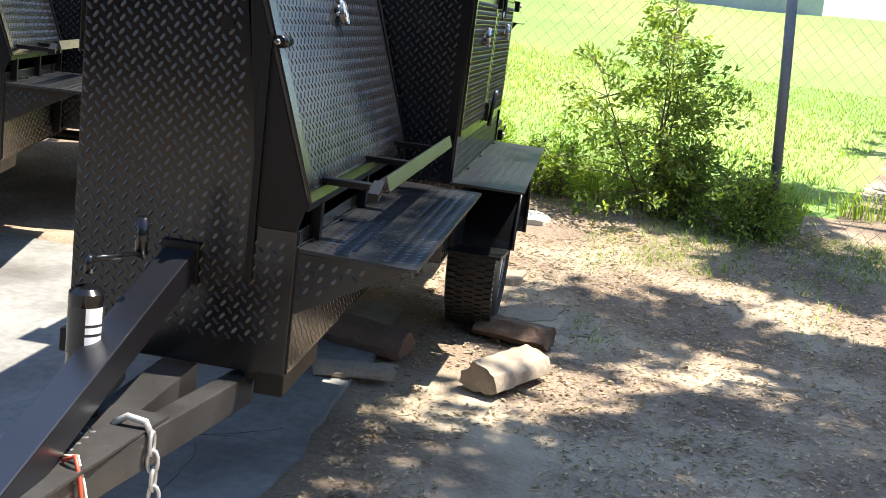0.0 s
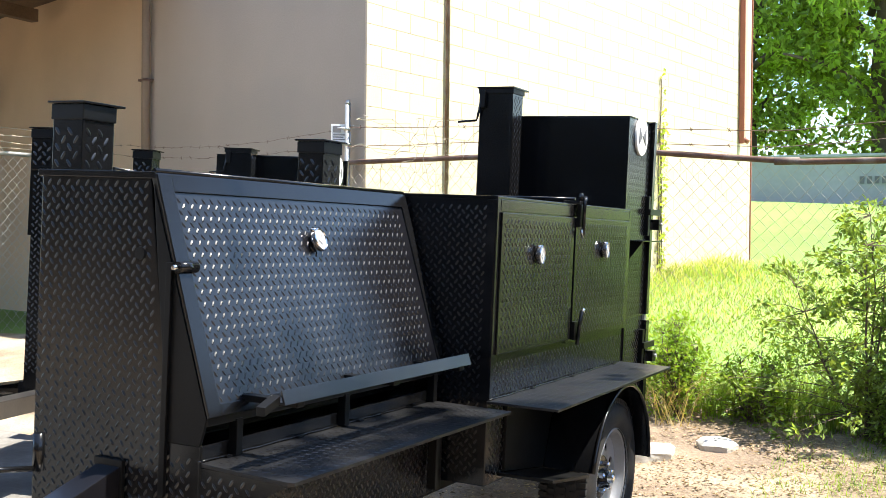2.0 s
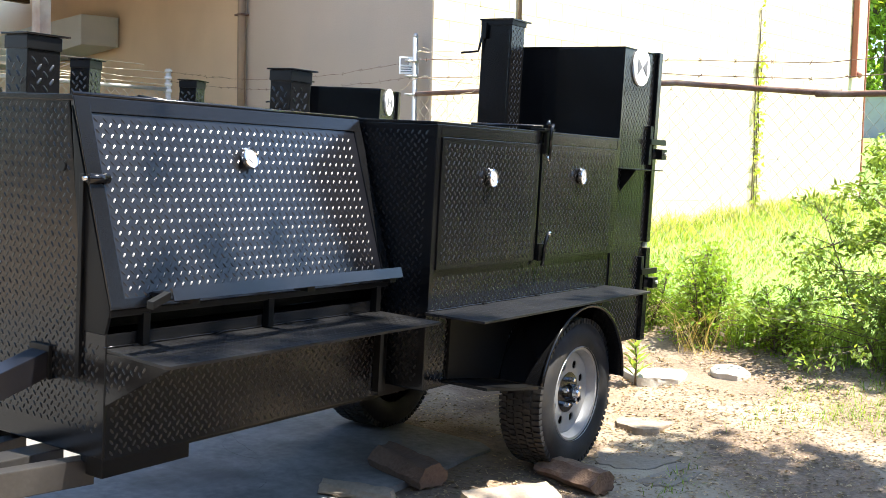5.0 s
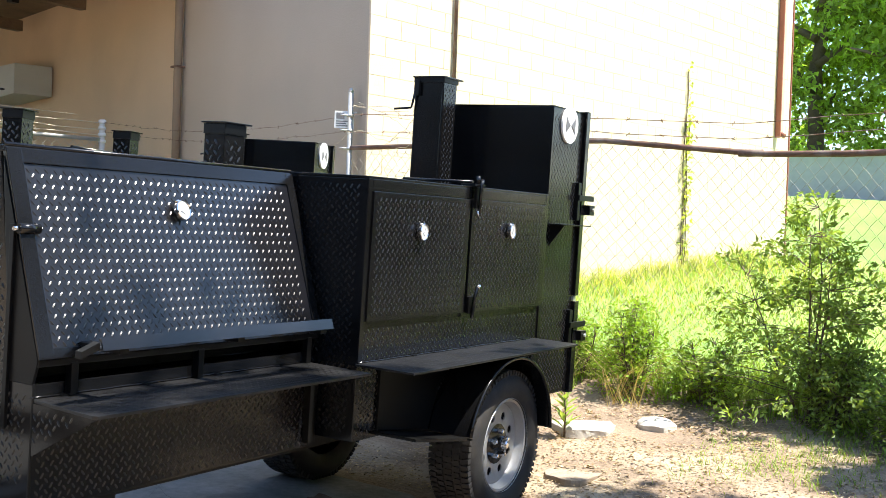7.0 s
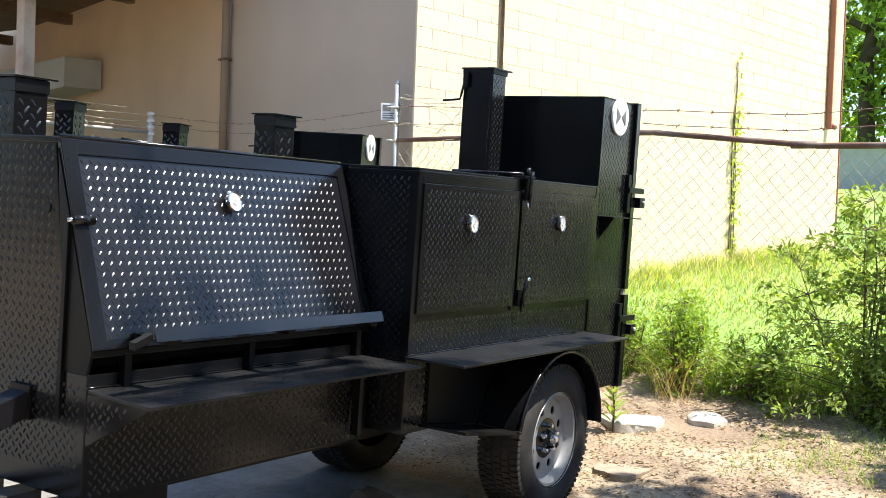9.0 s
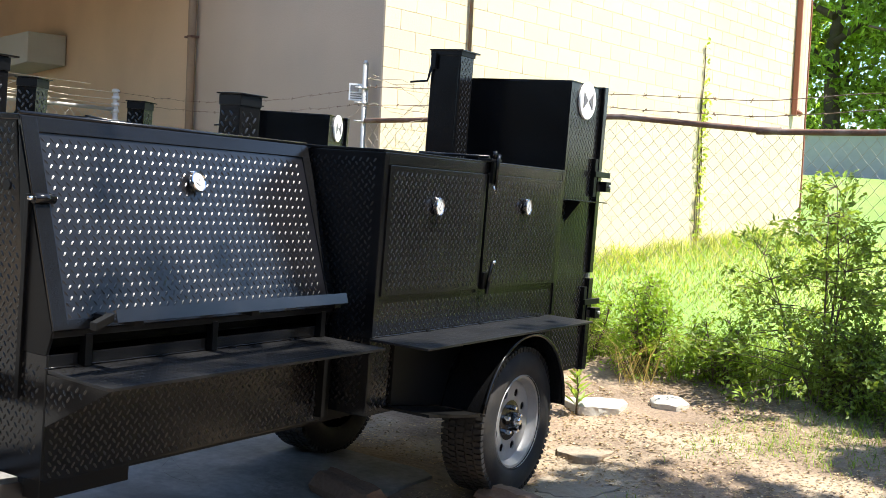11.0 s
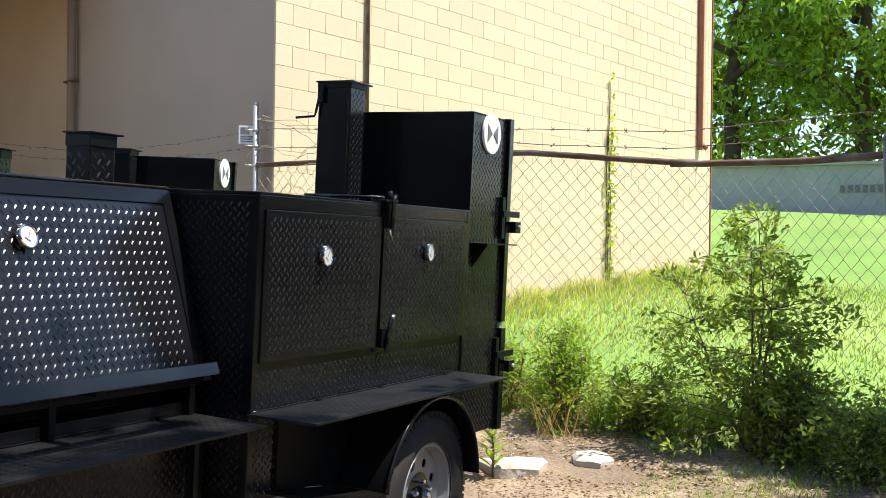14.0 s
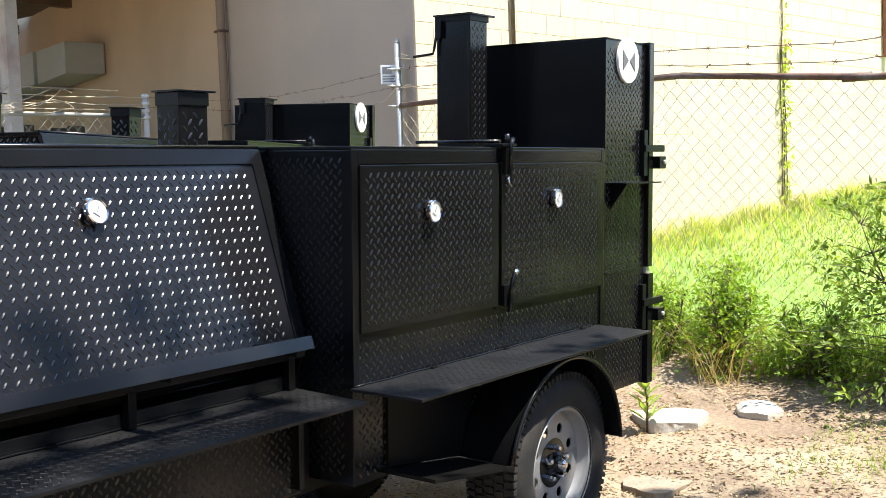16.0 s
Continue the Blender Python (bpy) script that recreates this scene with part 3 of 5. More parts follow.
    lug_part(fl, (FX0 + 0.012, FY0, 1.49), (1, 0, 0), (0, 0, 1), FX1 - FX0 - 0.02, flue_top - 1.53)
    part("flue_corner", box(FX0 - 0.004, FX0 + 0.008, FY0 - 0.005, FY0 + 0.008, 1.48, flue_top - 0.06, 0.002), BLACK, fl)
    part("flue_lid", box(FX0 - 0.012, FX1 + 0.045, FY0 - 0.012, FY1 + 0.012, flue_top - 0.008, flue_top, 0.002), BLACK, fl)
    part("flue_lid_skirt", box(FX0 - 0.006, FX1 + 0.006, FY0 - 0.006, FY1 + 0.006, flue_top - 0.032, flue_top - 0.008, 0.002), BLACK_MATT, fl)
    part("damper_rod", tube([(FX0 - 0.012, FY1 - 0.02, flue_top - 0.02), (FX0 - 0.018, FY1, flue_top - 0.14), (FX0 - 0.022, FY1 + 0.005, flue_top - 0.165), (FX0 - 0.05, FY1 + 0.09, flue_top - 0.175)], 0.006, 8), BLACK, fl)
    part("damper_box", box(FX0 - 0.02, FX0 + 0.002, FY1 - 0.035, FY1 - 0.005, flue_top - 0.10, flue_top - 0.02, 0.003), BLACK_MATT, fl)
    # firebox at the back
    F0, F1, FY = 3.212, 3.585, 0.066
    fb = part("firebox", box(F0, F1, FY, YB, 0.44, fb_top, 0.004), BLACK, tr, "tall black tread-plate firebox")
    part("firebox_neck", box(C1, F0, FY, YB, 0.47, 1.47, 0.003), BLACK, fb)
    lug_part(fb, (F0 + 0.015, FY, 0.46), (1, 0, 0), (0, 0, 1), F1 - F0 - 0.03, fb_top - 0.48)
    part("firebox_top", box(F0 - 0.004, F1, FY - 0.004, YB + 0.004, fb_top, fb_top + 0.005, 0.002), BLACK, fb)
    part("panel_edge", box(F0, F1, FY - 0.004, FY, 0.952, 0.959, 0.001), BLACK, fb)
    ud = part("firebox_door", box(F1, F1 + 0.045, FY - 0.02, YB + 0.02, 0.955, fb_top + 0.012, 0.004), BLACK, tr, "upper steel fire door")
    ld = part("firebox_door", box(F1 + 0.002, F1 + 0.055, FY - 0.022, YB + 0.02, 0.43, 0.925, 0.004), BLACK, tr, "lower steel fire door")
    part("door_gasket", box(F1, F1 + 0.03, FY - 0.012, FY + 0.02, 0.927, 0.953, 0.002), GALV, ud, "pale strip between the doors")
    for dz, d in ((1.45, ud), (0.77, ld)):
        lt = part("latch_bracket", box(F1 - 0.05, F1 - 0.015, FY - 0.022, FY + 0.003, dz - 0.09, dz + 0.11, 0.003), BLACK_MATT, d)
        part("latch_bar", box(F1 - 0.06, F1 + 0.13, FY - 0.035, FY - 0.022, dz + 0.015, dz + 0.045, 0.002), BLACK_MATT, lt)
        part("catch", prism([(F1 + 0.05, dz - 0.06), (F1 + 0.115, dz - 0.06), (F1 + 0.115, dz - 0.005), (F1 + 0.05, dz - 0.005)], "y", FY - 0.05, FY - 0.012, 0.003), BLACK_MATT, lt)
        part("catch_bolt", tube([(F1 + 0.09, FY - 0.06, dz - 0.03), (F1 + 0.09, FY - 0.048, dz - 0.03)], 0.009, 8), GALV, lt)
    ts = part("tool_shelf", prism([(3.225, FY), (3.60, FY), (3.55, FY - 0.10), (3.24, FY - 0.085)], "z", 1.330, 1.336, 0.001), BLACK, tr, "small black steel ledge")
    plate([(FY, 1.330), (FY - 0.08, 1.330), (FY, 1.22)], "x", 3.26, 3.268, BLACK_MATT, "gusset", ts)
    vt = part("air_vent", lathe([(0.0, FY - 0.012), (0.094, FY - 0.012), (0.096, FY - 0.009), (0.096, FY - 0.001)], (3.40, 0, fb_top - 0.080), steps=48), WHITE, tr, "white round air-vent disc")
    for sgn in (-1, 1):
        c = (3.40, fb_top - 0.080)
        plate([(c[0] + sgn * 0.006, c[1]), (c[0] + sgn * 0.055, c[1] + 0.042), (c[0] + sgn * 0.055, c[1] - 0.042)], "y", FY - 0.015, FY - 0.0118, GREY_MARK, "vent_opening", vt, "grey triangular opening")
    # axle, wheels, fenders
    part("axle", tube([(2.51, 0.05, 0.338), (2.51, 0.85, 0.338)], 0.03, 12), BLACK_MATT, tr)
    wheel(tr, 2.51, 0.338, -0.148, 0.044, -1)
    wheel(tr, 2.51, 0.338, 1.035, 0.84, 1)
    for yo, yi in ((-0.215, 0.0), (1.075, YB)):
        arc = []
        for k in range(25):
            a = radians(4 + 163 * k / 24)
            arc.append((2.44 + 0.385 * math.cos(a), 0.36 + 0.385 * math.sin(a)))
        inner = [(2.44 + (x - 2.44) * 0.988, 0.36 + (z - 0.36) * 0.988) for x, z in arc]
        fd = part("fender", smooth(prism(arc + inner[::-1], "y", min(yo, yi), max(yo, yi), 0)), BLACK, tr, "rounded black steel fender")
        rim = [(x, yo, z) for x, z in arc]
        part("rolled_edge", tube(rim, 0.009, 8), BLACK, fd)
        part("skirt", prism([(1.66, 0.485), (2.055, 0.432), (2.06, 0.445), (1.66, 0.497)], "y", min(yo * 0.95, yi), max(yo * 0.95, yi), 0.002), BLACK_MATT, fd)
        part("skirt_web", prism([(1.68, 0.50), (2.06, 0.45), (2.13, 0.64), (2.2, 0.68), (2.1, 0.74), (1.68, 0.74)], "y", (0.0 if yo < 0 else YB) - 0.012, (0.0 if yo < 0 else YB) + 0.003, 0.002), BLACK_MATT, fd)
    # tongue with brace, jack, chain
    tip = Vector((-1.25, 0.43, 0.36))

    def beam(a, b, w, h):
        a, b = Vector(a), Vector(b)
        d = (b - a)
        m = look(a, b)
        bm = box(-w / 2, w / 2, -h / 2, h / 2, -d.length, 0, 0.004)
        bm.transform(m)
        return bm
    if not full_tongue:
        part("tongue_beam", beam((0.30, 0.66, 0.385), (-0.7, 0.66, 0.385), 0.085, 0.08), DUSTY, tr, "dusty black steel tongue beam")
        return tr
    part("tongue_beam", beam((0.26, 0.300, 0.375), (-0.62, 0.450, 0.375), 0.055, 0.08), DUSTY, tr, "dusty black steel tongue beam")
    part("tongue_beam", beam((0.26, 0.470, 0.374), (-1.15, 0.465, 0.374), 0.095, 0.08), DUSTY, tr, "dusty black steel tongue beam")
    part("tongue_beam", beam((0.26, 0.640, 0.375), (-0.62, 0.490, 0.375), 0.055, 0.08), DUSTY, tr, "dusty black steel tongue beam")
    br = part("tongue_brace", beam((0.212, 0.470, 0.680), (-1.0, 0.468, 0.315), 0.078, 0.078), HOOD_PAINT, tr, "black square-tube tongue brace")
    part("brace_foot", box(0.198, 0.211, 0.422, 0.518, 0.632, 0.735, 0.003), BLACK_MATT, br)
    tp = part("tongue_plate", prism([(-0.12, 0.345), (-0.12, 0.60), (-0.80, 0.50), (-0.80, 0.42)], "z", 0.417, 0.424, 0.001), DUSTY, tr, "tread-plate gusset on the tongue")
    lug_part(tp, (-0.72, 0.44, 0.424), (1, 0, 0), (0, 1, 0), 0.5, 0.05)
    part("coupler", prism([(-1.12, 0.36), (-1.12, 0.50), (-1.34, 0.48), (-1.40, 0.43), (-1.34, 0.38)], "z", 0.36, 0.45, 0.01), BLACK, tr)
    jx, jy = -0.195, 0.515
    jk = part("jack", lathe([(0.0, 0.735), (0.026, 0.735), (0.037, 0.725), (0.038, 0.70), (0.036, 0.695), (0.036, 0.33), (0.028, 0.325), (0.028, 0.03), (0.0, 0.03)], (jx, jy, -0.03), "z", 28), BLACK, tr, "black tongue jack")
    part("jack_label", lathe([(0.0372, 0.67), (0.0372, 0.565)], (jx, jy, 0), "z", 28), material("jack_label_grey", (0.02, 0.02, 0.021), 0.35, bump=0), jk)
    lab = bmesh.new()
    for z0, z1, w in ((0.632, 0.668, 0.75), (0.612, 0.626, 0.75), (0.578, 0.606, 0.75)):
        for k in range(6):
            a0, a1 = radians(205) + w * k / 6 * 1.4, radians(205) + w * (k + 1) / 6 * 1.4
            q = [lab.verts.new((jx + 0.0378 * math.cos(a), jy + 0.0378 * math.sin(a), z)) for a, z in ((a0, z0), (a1, z0), (a1, z1), (a0, z1))]
            lab.faces.new(q)
    part("label_bar", lab, WHITE, jk, "white printed bars")
    hl = part("jack_crank", tube([(jx, jy, 0.735), (jx, jy, 0.765), (jx + 0.02, jy, 0.768)], 0.010, 8), BLACK, jk)
    part("crank_arm", tube([(jx, jy, 0.765), (jx + 0.16, jy - 0.045, 0.75)], 0.007, 8), BLACK, hl)
    part("crank_grip", tube([(jx + 0.16, jy - 0.045, 0.745), (jx + 0.16, jy - 0.045, 0.835)], 0.014, 12), BLACK, hl)
    part("jack_foot", lathe([(0.0, 0.02), (0.07, 0.02), (0.075, 0.028), (0.03, 0.04)], (jx, jy, 0), "z", 24), BLACK, jk)
    ch = part("safety_chain", tube([(-0.215, 0.43, 0.425), (-0.215, 0.40, 0.446), (-0.215, 0.36, 0.44), (-0.217, 0.343, 0.41)], 0.008, 8), GALV, tr, "bright galvanised safety chain")
    for k in range(9):
        cz, cy = 0.395 - 0.04 * k, 0.342 - 0.004 * k
        pts = []
        for q in range(12):
            a = 2 * math.pi * q / 12
            e = Vector((0.012 * math.cos(a), 0, 0.026 * math.sin(a)))
            if k % 2:
                e = Vector((0, e.x, e.z))
            pts.append(Vector((-0.217, cy, cz)) + e)
        part("link", tube(pts, 0.0048, 6, closed=True), GALV, ch)
    part("wiring", tube([(-0.44, 0.43, 0.43), (-0.45, 0.40, 0.45), (-0.46, 0.385, 0.41), (-0.45, 0.38, 0.34), (-0.48, 0.375, 0.28)], 0.005, 6), material("red_wire", (0.55, 0.08, 0.04), 0.5, bump=0), tr, "loose red wire")
    part("wiring", tube([(-0.42, 0.44, 0.43), (-0.43, 0.405, 0.44), (-0.44, 0.385, 0.39), (-0.42, 0.38, 0.31), (-0.43, 0.37, 0.21)], 0.004, 6), material("pale_wire", (0.7, 0.66, 0.5), 0.5, bump=0), tr, "loose pale wire")
    return tr


main_trailer = trailer("glossy black tread-plate barbecue smoker trailer with sloping hood", 1.930, 2.052, 1.667)
main_trailer.matrix_world = YARD.copy()
other_trailer = trailer("second black barbecue smoker trailer parked behind the first", 1.765, 1.805, 1.665, False, (0.285, 1.55), 3.07)
other_trailer.matrix_world = YARD @ pose(1.84, 1.70, 0.09, 0, 1.5, 16.2) @ Matrix.Diagonal((0.837, 1.05, 1.0, 1))


# ---- building ----
CORNER = (6.075, 3.165)
WALL_TURN = -9.3
WALL_END = 8.92
sw = empty("wall_south", "sunlit cream-painted concrete block wall", "wall", kind="structure")
sw.matrix_world = pose(CORNER[0], CORNER[1], 0, 0, 0, WALL_TURN)
WIN = (6.60, 7.32, 4.85, 5.45)
for x0, x1, z0, z1 in ((0.0, WIN[0], -0.3, 7.5), (WIN[1], WALL_END, -0.3, 7.5), (WIN[0], WIN[1], -0.3, WIN[2]), (WIN[0], WIN[1], WIN[3], 7.5)):
    part("wall_core", box(max(x0, 0.06), x1, 0.002, 0.30, z0, z1, 0), MORTAR, sw)
win = empty("window_1", "small metal-framed window high in the block wall", "window", kind="structure")
win.matrix_world = sw.matrix_world.copy()
for x0, x1, z0, z1 in ((WIN[0], WIN[0] + 0.05, WIN[2], WIN[3]), (WIN[1] - 0.05, WIN[1], WIN[2], WIN[3]), (WIN[0] + 0.05, WIN[1] - 0.05, WIN[2], WIN[2] + 0.05), (WIN[0] + 0.05, WIN[1] - 0.05, WIN[3] - 0.05, WIN[3]), (6.94, 6.98, WIN[2] + 0.05, WIN[3] - 0.05)):
    part("window_frame", box(x0, x1, 0.09, 0.14, z0, z1, 0.004), WHITE, win)
for x0, x1 in ((WIN[0] + 0.05, 6.94), (6.98, WIN[1] - 0.05)):
    part("pane", box(x0, x1, 0.11, 0.116, WIN[2] + 0.05, WIN[3] - 0.05, 0), material("dark_window_glass", (0.02, 0.022, 0.025), 0.08, vary=0.1, bump=0), win)
part("window_sill", box(WIN[0] - 0.03, WIN[1] + 0.03, -0.03, 0.14, WIN[2] - 0.045, WIN[2] - 0.001, 0.005), MORTAR, win)
wst = empty("wall_west", "shaded tan stucco wall", "wall", kind="structure")
wst.matrix_world = pose(CORNER[0], CORNER[1], 0, 0, 0, 71.1)
part("wall_face", prism([(0.003, 0.0), (3.55, 0.0), (3.55, -0.30), (0.057, -0.30)], "z", -0.3, 7.5, 0.002), STUCCO, wst)
part("wall_face", box(3.55, 16.0, -0.30, 0.012, -0.3, 7.5, 0.004), STUCCO_WARM, wst, "ochre stucco under the canopy")
pipe = part("drain_pipe", tube([(3.50, 0.07, 0), (3.56, 0.07, 7.4)], 0.045, 12), material("painted_pipe_brown", (0.3, 0.21, 0.14), 0.7, bump=0.15), wst, "brown painted drain pipe")
for z in (1.2, 3.0, 4.8):
    part("pipe_clamp", box(3.46, 3.61, 0.012, 0.118, z, z + 0.022, 0.004), RUST, wst)
RUST_TRIM = material("red_brown_paint", (0.3, 0.1, 0.06), 0.6, vary=0.2, bump=0.1)
dsp = part("downspout", box(8.44, 8.53, -0.085, -0.012, 2.88, 7.4, 0.008), material("cream_metal", (0.62, 0.47, 0.3), 0.5, bump=0.05), sw, "cream downspout with red-brown edge")
part("spout_edge", box(8.415, 8.44, -0.09, -0.012, 2.80, 7.4, 0.003), RUST_TRIM, dsp)
part("spout_foot", tube([(8.485, -0.05, 2.90), (8.485, -0.07, 2.86), (8.485, -0.13, 2.82)], 0.035, 10), RUST_TRIM, dsp)
part("corner_trim", box(WALL_END, WALL_END + 0.025, -0.015, 0.30, -0.3, 7.5, 0.003), RUST_TRIM, sw)
part("conduit", tube([(1.125, -0.03, 1.1), (1.125, -0.03, 7.4)], 0.018, 10), RUST, sw, "rusty conduit")
part("closing_wall", box(8.7, 8.9, 0.3, 9.0, -0.3, 7.5, 0), STUCCO, sw)

BACKDROP_BOARD = material("dark_backdrop_boards", (0.085, 0.07, 0.055), 0.85, vary=0.3, scale=2, fine=30, bump=0.4, depth=0.006)
# Walls added out of view so the black paint has something dark to reflect.
yard = empty("wall_unseen", "plain dark wall added out of view to darken paint reflections", "wall", kind="structure")
part("unseen_wall", box(-14.3, -14.0, -12, 24, -0.2, 5.0, 0.005), BACKDROP_BOARD, yard)
part("unseen_wall", box(-14.3, 17.0, -12.3, -12.0, -0.2, 5.0, 0.005), BACKDROP_BOARD, yard)

# canopy over the yard beside the building
canopy = empty("canopy", "flat timber-framed canopy roof on painted posts", "canopy", kind="structure")
canopy.matrix_world = pose(0.065, -0.075, 0.36, 0, 0, -1.3)
CORRUGATED = material("corrugated_sheet", (0.5, 0.48, 0.43), 0.6, vary=0.2, scale=3, fine=40, bump=0.1, stain=(0.3, 0.2, 0.12), stain_amount=0.5, stain_scale=2)


def over(y):
    return 3.84


part("roof_deck", prism([(6.3, over(6.3)), (19.6, over(19.6)), (19.6, over(19.6) + 0.03), (6.3, over(6.3) + 0.03)], "x", 1.6, 9.2, 0.002), TIMBER, canopy)
cor = bmesh.new()
for i in range(38):
    x0 = 1.7 + 0.2 * i
    tube([(x0, 6.2, over(6.2) + 0.06), (x0, 6.6, over(6.6) + 0.06)], 0.05, 6, cor)
part("roof_edge", cor, CORRUGATED, canopy, "pale corrugated roof edge")
for i in range(6):
    x = 2.15 + 0.95 * i
    part("rafter", prism([(6.45, over(6.45) - 0.12), (19.5, over(19.5) - 0.12), (19.5, over(19.5)), (6.45, over(6.45))], "x", x, x + 0.045, 0.003), TIMBER, canopy)
for y in (6.95, 9.1, 11.3, 14.0):
    part("girder", box(1.6, 6.85 + 0.32 * (y - 6.95), y - 0.06, y + 0.06, over(y) - 0.27, over(y) - 0.12, 0.005), TIMBER, canopy)
for px_, py_ in ((5.43, 8.26), (1.8, 8.4)):
    part("canopy_post", box(px_ - 0.07, px_ + 0.07, py_ - 0.07, py_ + 0.07, 0, over(py_) - 0.12, 0.008), POST_PAINT, canopy, "white post with red-brown wear")
lamp_ = part("flood_lamp", box(6.2, 6.3, 8.7, 8.8, over(8.8) - 0.45, over(8.8) - 0.3, 0.01), BLACK_MATT, canopy)
part("back_wall", box(1.6, 9.6, 19.6, 19.9, -0.2, 4.2, 0), STUCCO_WARM, canopy)
# Added dark backdrop: stands in for the dim interior behind the mesh.
for i in range(24):
    part("board", box(1.7 + 0.23 * i, 1.925 + 0.23 * i, 9.62, 9.65, -0.1, 1.78 + 0.03 * (i % 3), 0.003), BACKDROP_BOARD, canopy, "dark board of a backdrop added for the dim space behind the fence")
duct = empty("air_duct", "white sheet-metal duct fixed along the ochre wall", "duct")
duct.matrix_world = wst.matrix_world.copy()
DUCT = material("white_sheet_metal", (0.55, 0.56, 0.52), 0.5, vary=0.08, bump=0.05)
part("duct_body", box(8.75, 12.6, 0.05, 0.6, 2.92, 3.38, 0.01), DUCT, duct)
part("duct_end", prism([(7.40, 2.95), (7.40, 3.36), (8.75, 3.38), (8.75, 2.92)], "y", 0.03, 0.55, 0.01), DUCT, duct)
for hx in (8.9, 10.4, 11.9):
    part("bracket", box(hx, hx + 0.05, 0.0, 0.62, 2.86, 2.92, 0.004), GALV, duct)

# grill cart in front of the fence
cart = empty("grill_cart", "white-topped folding grill cart by the fence", "grill")
cart.matrix_world = pose(0.076, 0.028, 0.27, 0, 0, -1.3)
part("side_table", prism([(3.78, 0.855), (4.42, 0.865), (4.42, 0.875), (3.78, 0.865)], "y", 6.35, 6.8, 0.004), WHITE, cart)
part("apron", prism([(4.05, 0.72), (4.45, 0.72), (4.5, 0.86), (4.02, 0.86)], "y", 6.33, 6.36, 0.004), WHITE, cart)
for lx in (3.86, 4.08, 4.42):
    part("leg", tube([(lx, 6.4, 0.0), (lx, 6.4, 0.86)], 0.014, 8), GALV, cart)
    part("leg", tube([(lx, 6.75, 0.0), (lx, 6.75, 0.86)], 0.014, 8), GALV, cart)
part("kettle", lathe([(0.0, 1.06), (0.1, 1.05), (0.18, 1.0), (0.22, 0.93), (0.225, 0.88), (0.2, 0.8), (0.12, 0.74), (0.0, 0.72)], (4.72, 6.6, 0), "z", 28), material("grey_enamel", (0.05, 0.055, 0.055), 0.35, bump=0.03), cart, "dark grey kettle lid")
part("kettle_leg", tube([(4.72, 6.6, 0.0), (4.72, 6.6, 0.75)], 0.03, 8), GALV, cart)

# low flat trailer parked beyond the second smoker
ut = empty("utility_trailer", "low black steel utility trailer with jack stand", "trailer")
ut.matrix_world = pose(0.085, 0.05, 0.03, 2.5, 0, -1.3)
part("side_panel", box(-1.2, 2.35, 3.60, 3.63, 0.36, 0.80, 0.004), BLACK, ut)
part("side_panel", box(-1.2, 2.35, 4.85, 4.88, 0.36, 0.80, 0.004), BLACK, ut)
part("front_panel", box(2.32, 2.35, 3.63, 4.85, 0.36, 0.80, 0.004), BLACK, ut)
part("floor", box(-1.2, 2.32, 3.63, 4.85, 0.36, 0.40, 0.004), BLACK_MATT, ut)
part("top_rail", tube([(-1.2, 3.615, 0.815), (2.35, 3.615, 0.815)], 0.022, 8), BLACK, ut)
part("cross_bar", box(0.0, 2.0, 2.62, 2.69, 0.42, 0.48, 0.004), BLACK, ut)
part("tongue_beam", box(1.55, 1.62, 2.5, 3.62, 0.40, 0.46, 0.004), BLACK, ut)
part("tongue_beam", box(0.55, 0.62, 2.5, 3.62, 0.40, 0.46, 0.004), BLACK, ut)
jst = part("jack_stand", tube([(1.02, 2.60, 0.05), (1.02, 2.60, 0.76)], 0.036, 12), BLACK, ut)
part("jack_cap", tube([(1.02, 2.60, 0.755), (1.02, 2.60, 0.775)], 0.045, 12), BLACK, jst)
part("crank", tube([(1.02, 2.60, 0.78), (1.22, 2.60, 0.79), (1.22, 2.58, 0.70)], 0.009, 8), GALV, jst)
part("brace", prism([(1.06, 0.60), (1.42, 0.73), (1.42, 0.78), (1.06, 0.65)], "y", 2.56, 2.61, 0.003), BLACK, ut)
for ux in (0.6, 1.55):
    part("upright", box(ux, ux + 0.05, 2.64, 2.69, 0.05, 0.45, 0.003), BLACK, ut)
part("wheel", lathe([(0.0, 3.4), (0.12, 3.4), (0.14, 3.38), (0.28, 3.385), (0.32, 3.42), (0.33, 3.48), (0.32, 3.55), (0.28, 3.58), (0.0, 3.58)], (-0.2, 0, 0.33), "y", 36), RUBBER, ut)
part("wheel", lathe([(0.0, 4.9), (0.12, 4.9), (0.28, 4.9), (0.32, 4.94), (0.33, 5.0), (0.32, 5.05), (0.28, 5.08), (0.0, 5.08)], (-0.2, 0, 0.33), "y", 36), RUBBER, ut)
part("axle", tube([(-0.2, 3.5, 0.33), (-0.2, 5.0, 0.33)], 0.03, 8), BLACK_MATT, ut)


# ---- fences ----
def interp(pts, k):
    """Points evenly along a line of points."""
    out = []
    total = [0.0]
    for a, b in zip(pts, pts[1:]):
        total.append(total[-1] + (Vector(b) - Vector(a)).length)
    for i in range(k + 1):
        d = total[-1] * i / k
        j = max(q for q in range(len(pts) - 1) if total[q] <= d + 1e-9)
        f = (d - total[j]) / (total[j + 1] - total[j])
        out.append(Vector(pts[j]).lerp(Vector(pts[j + 1]), min(1, f)))
    return out


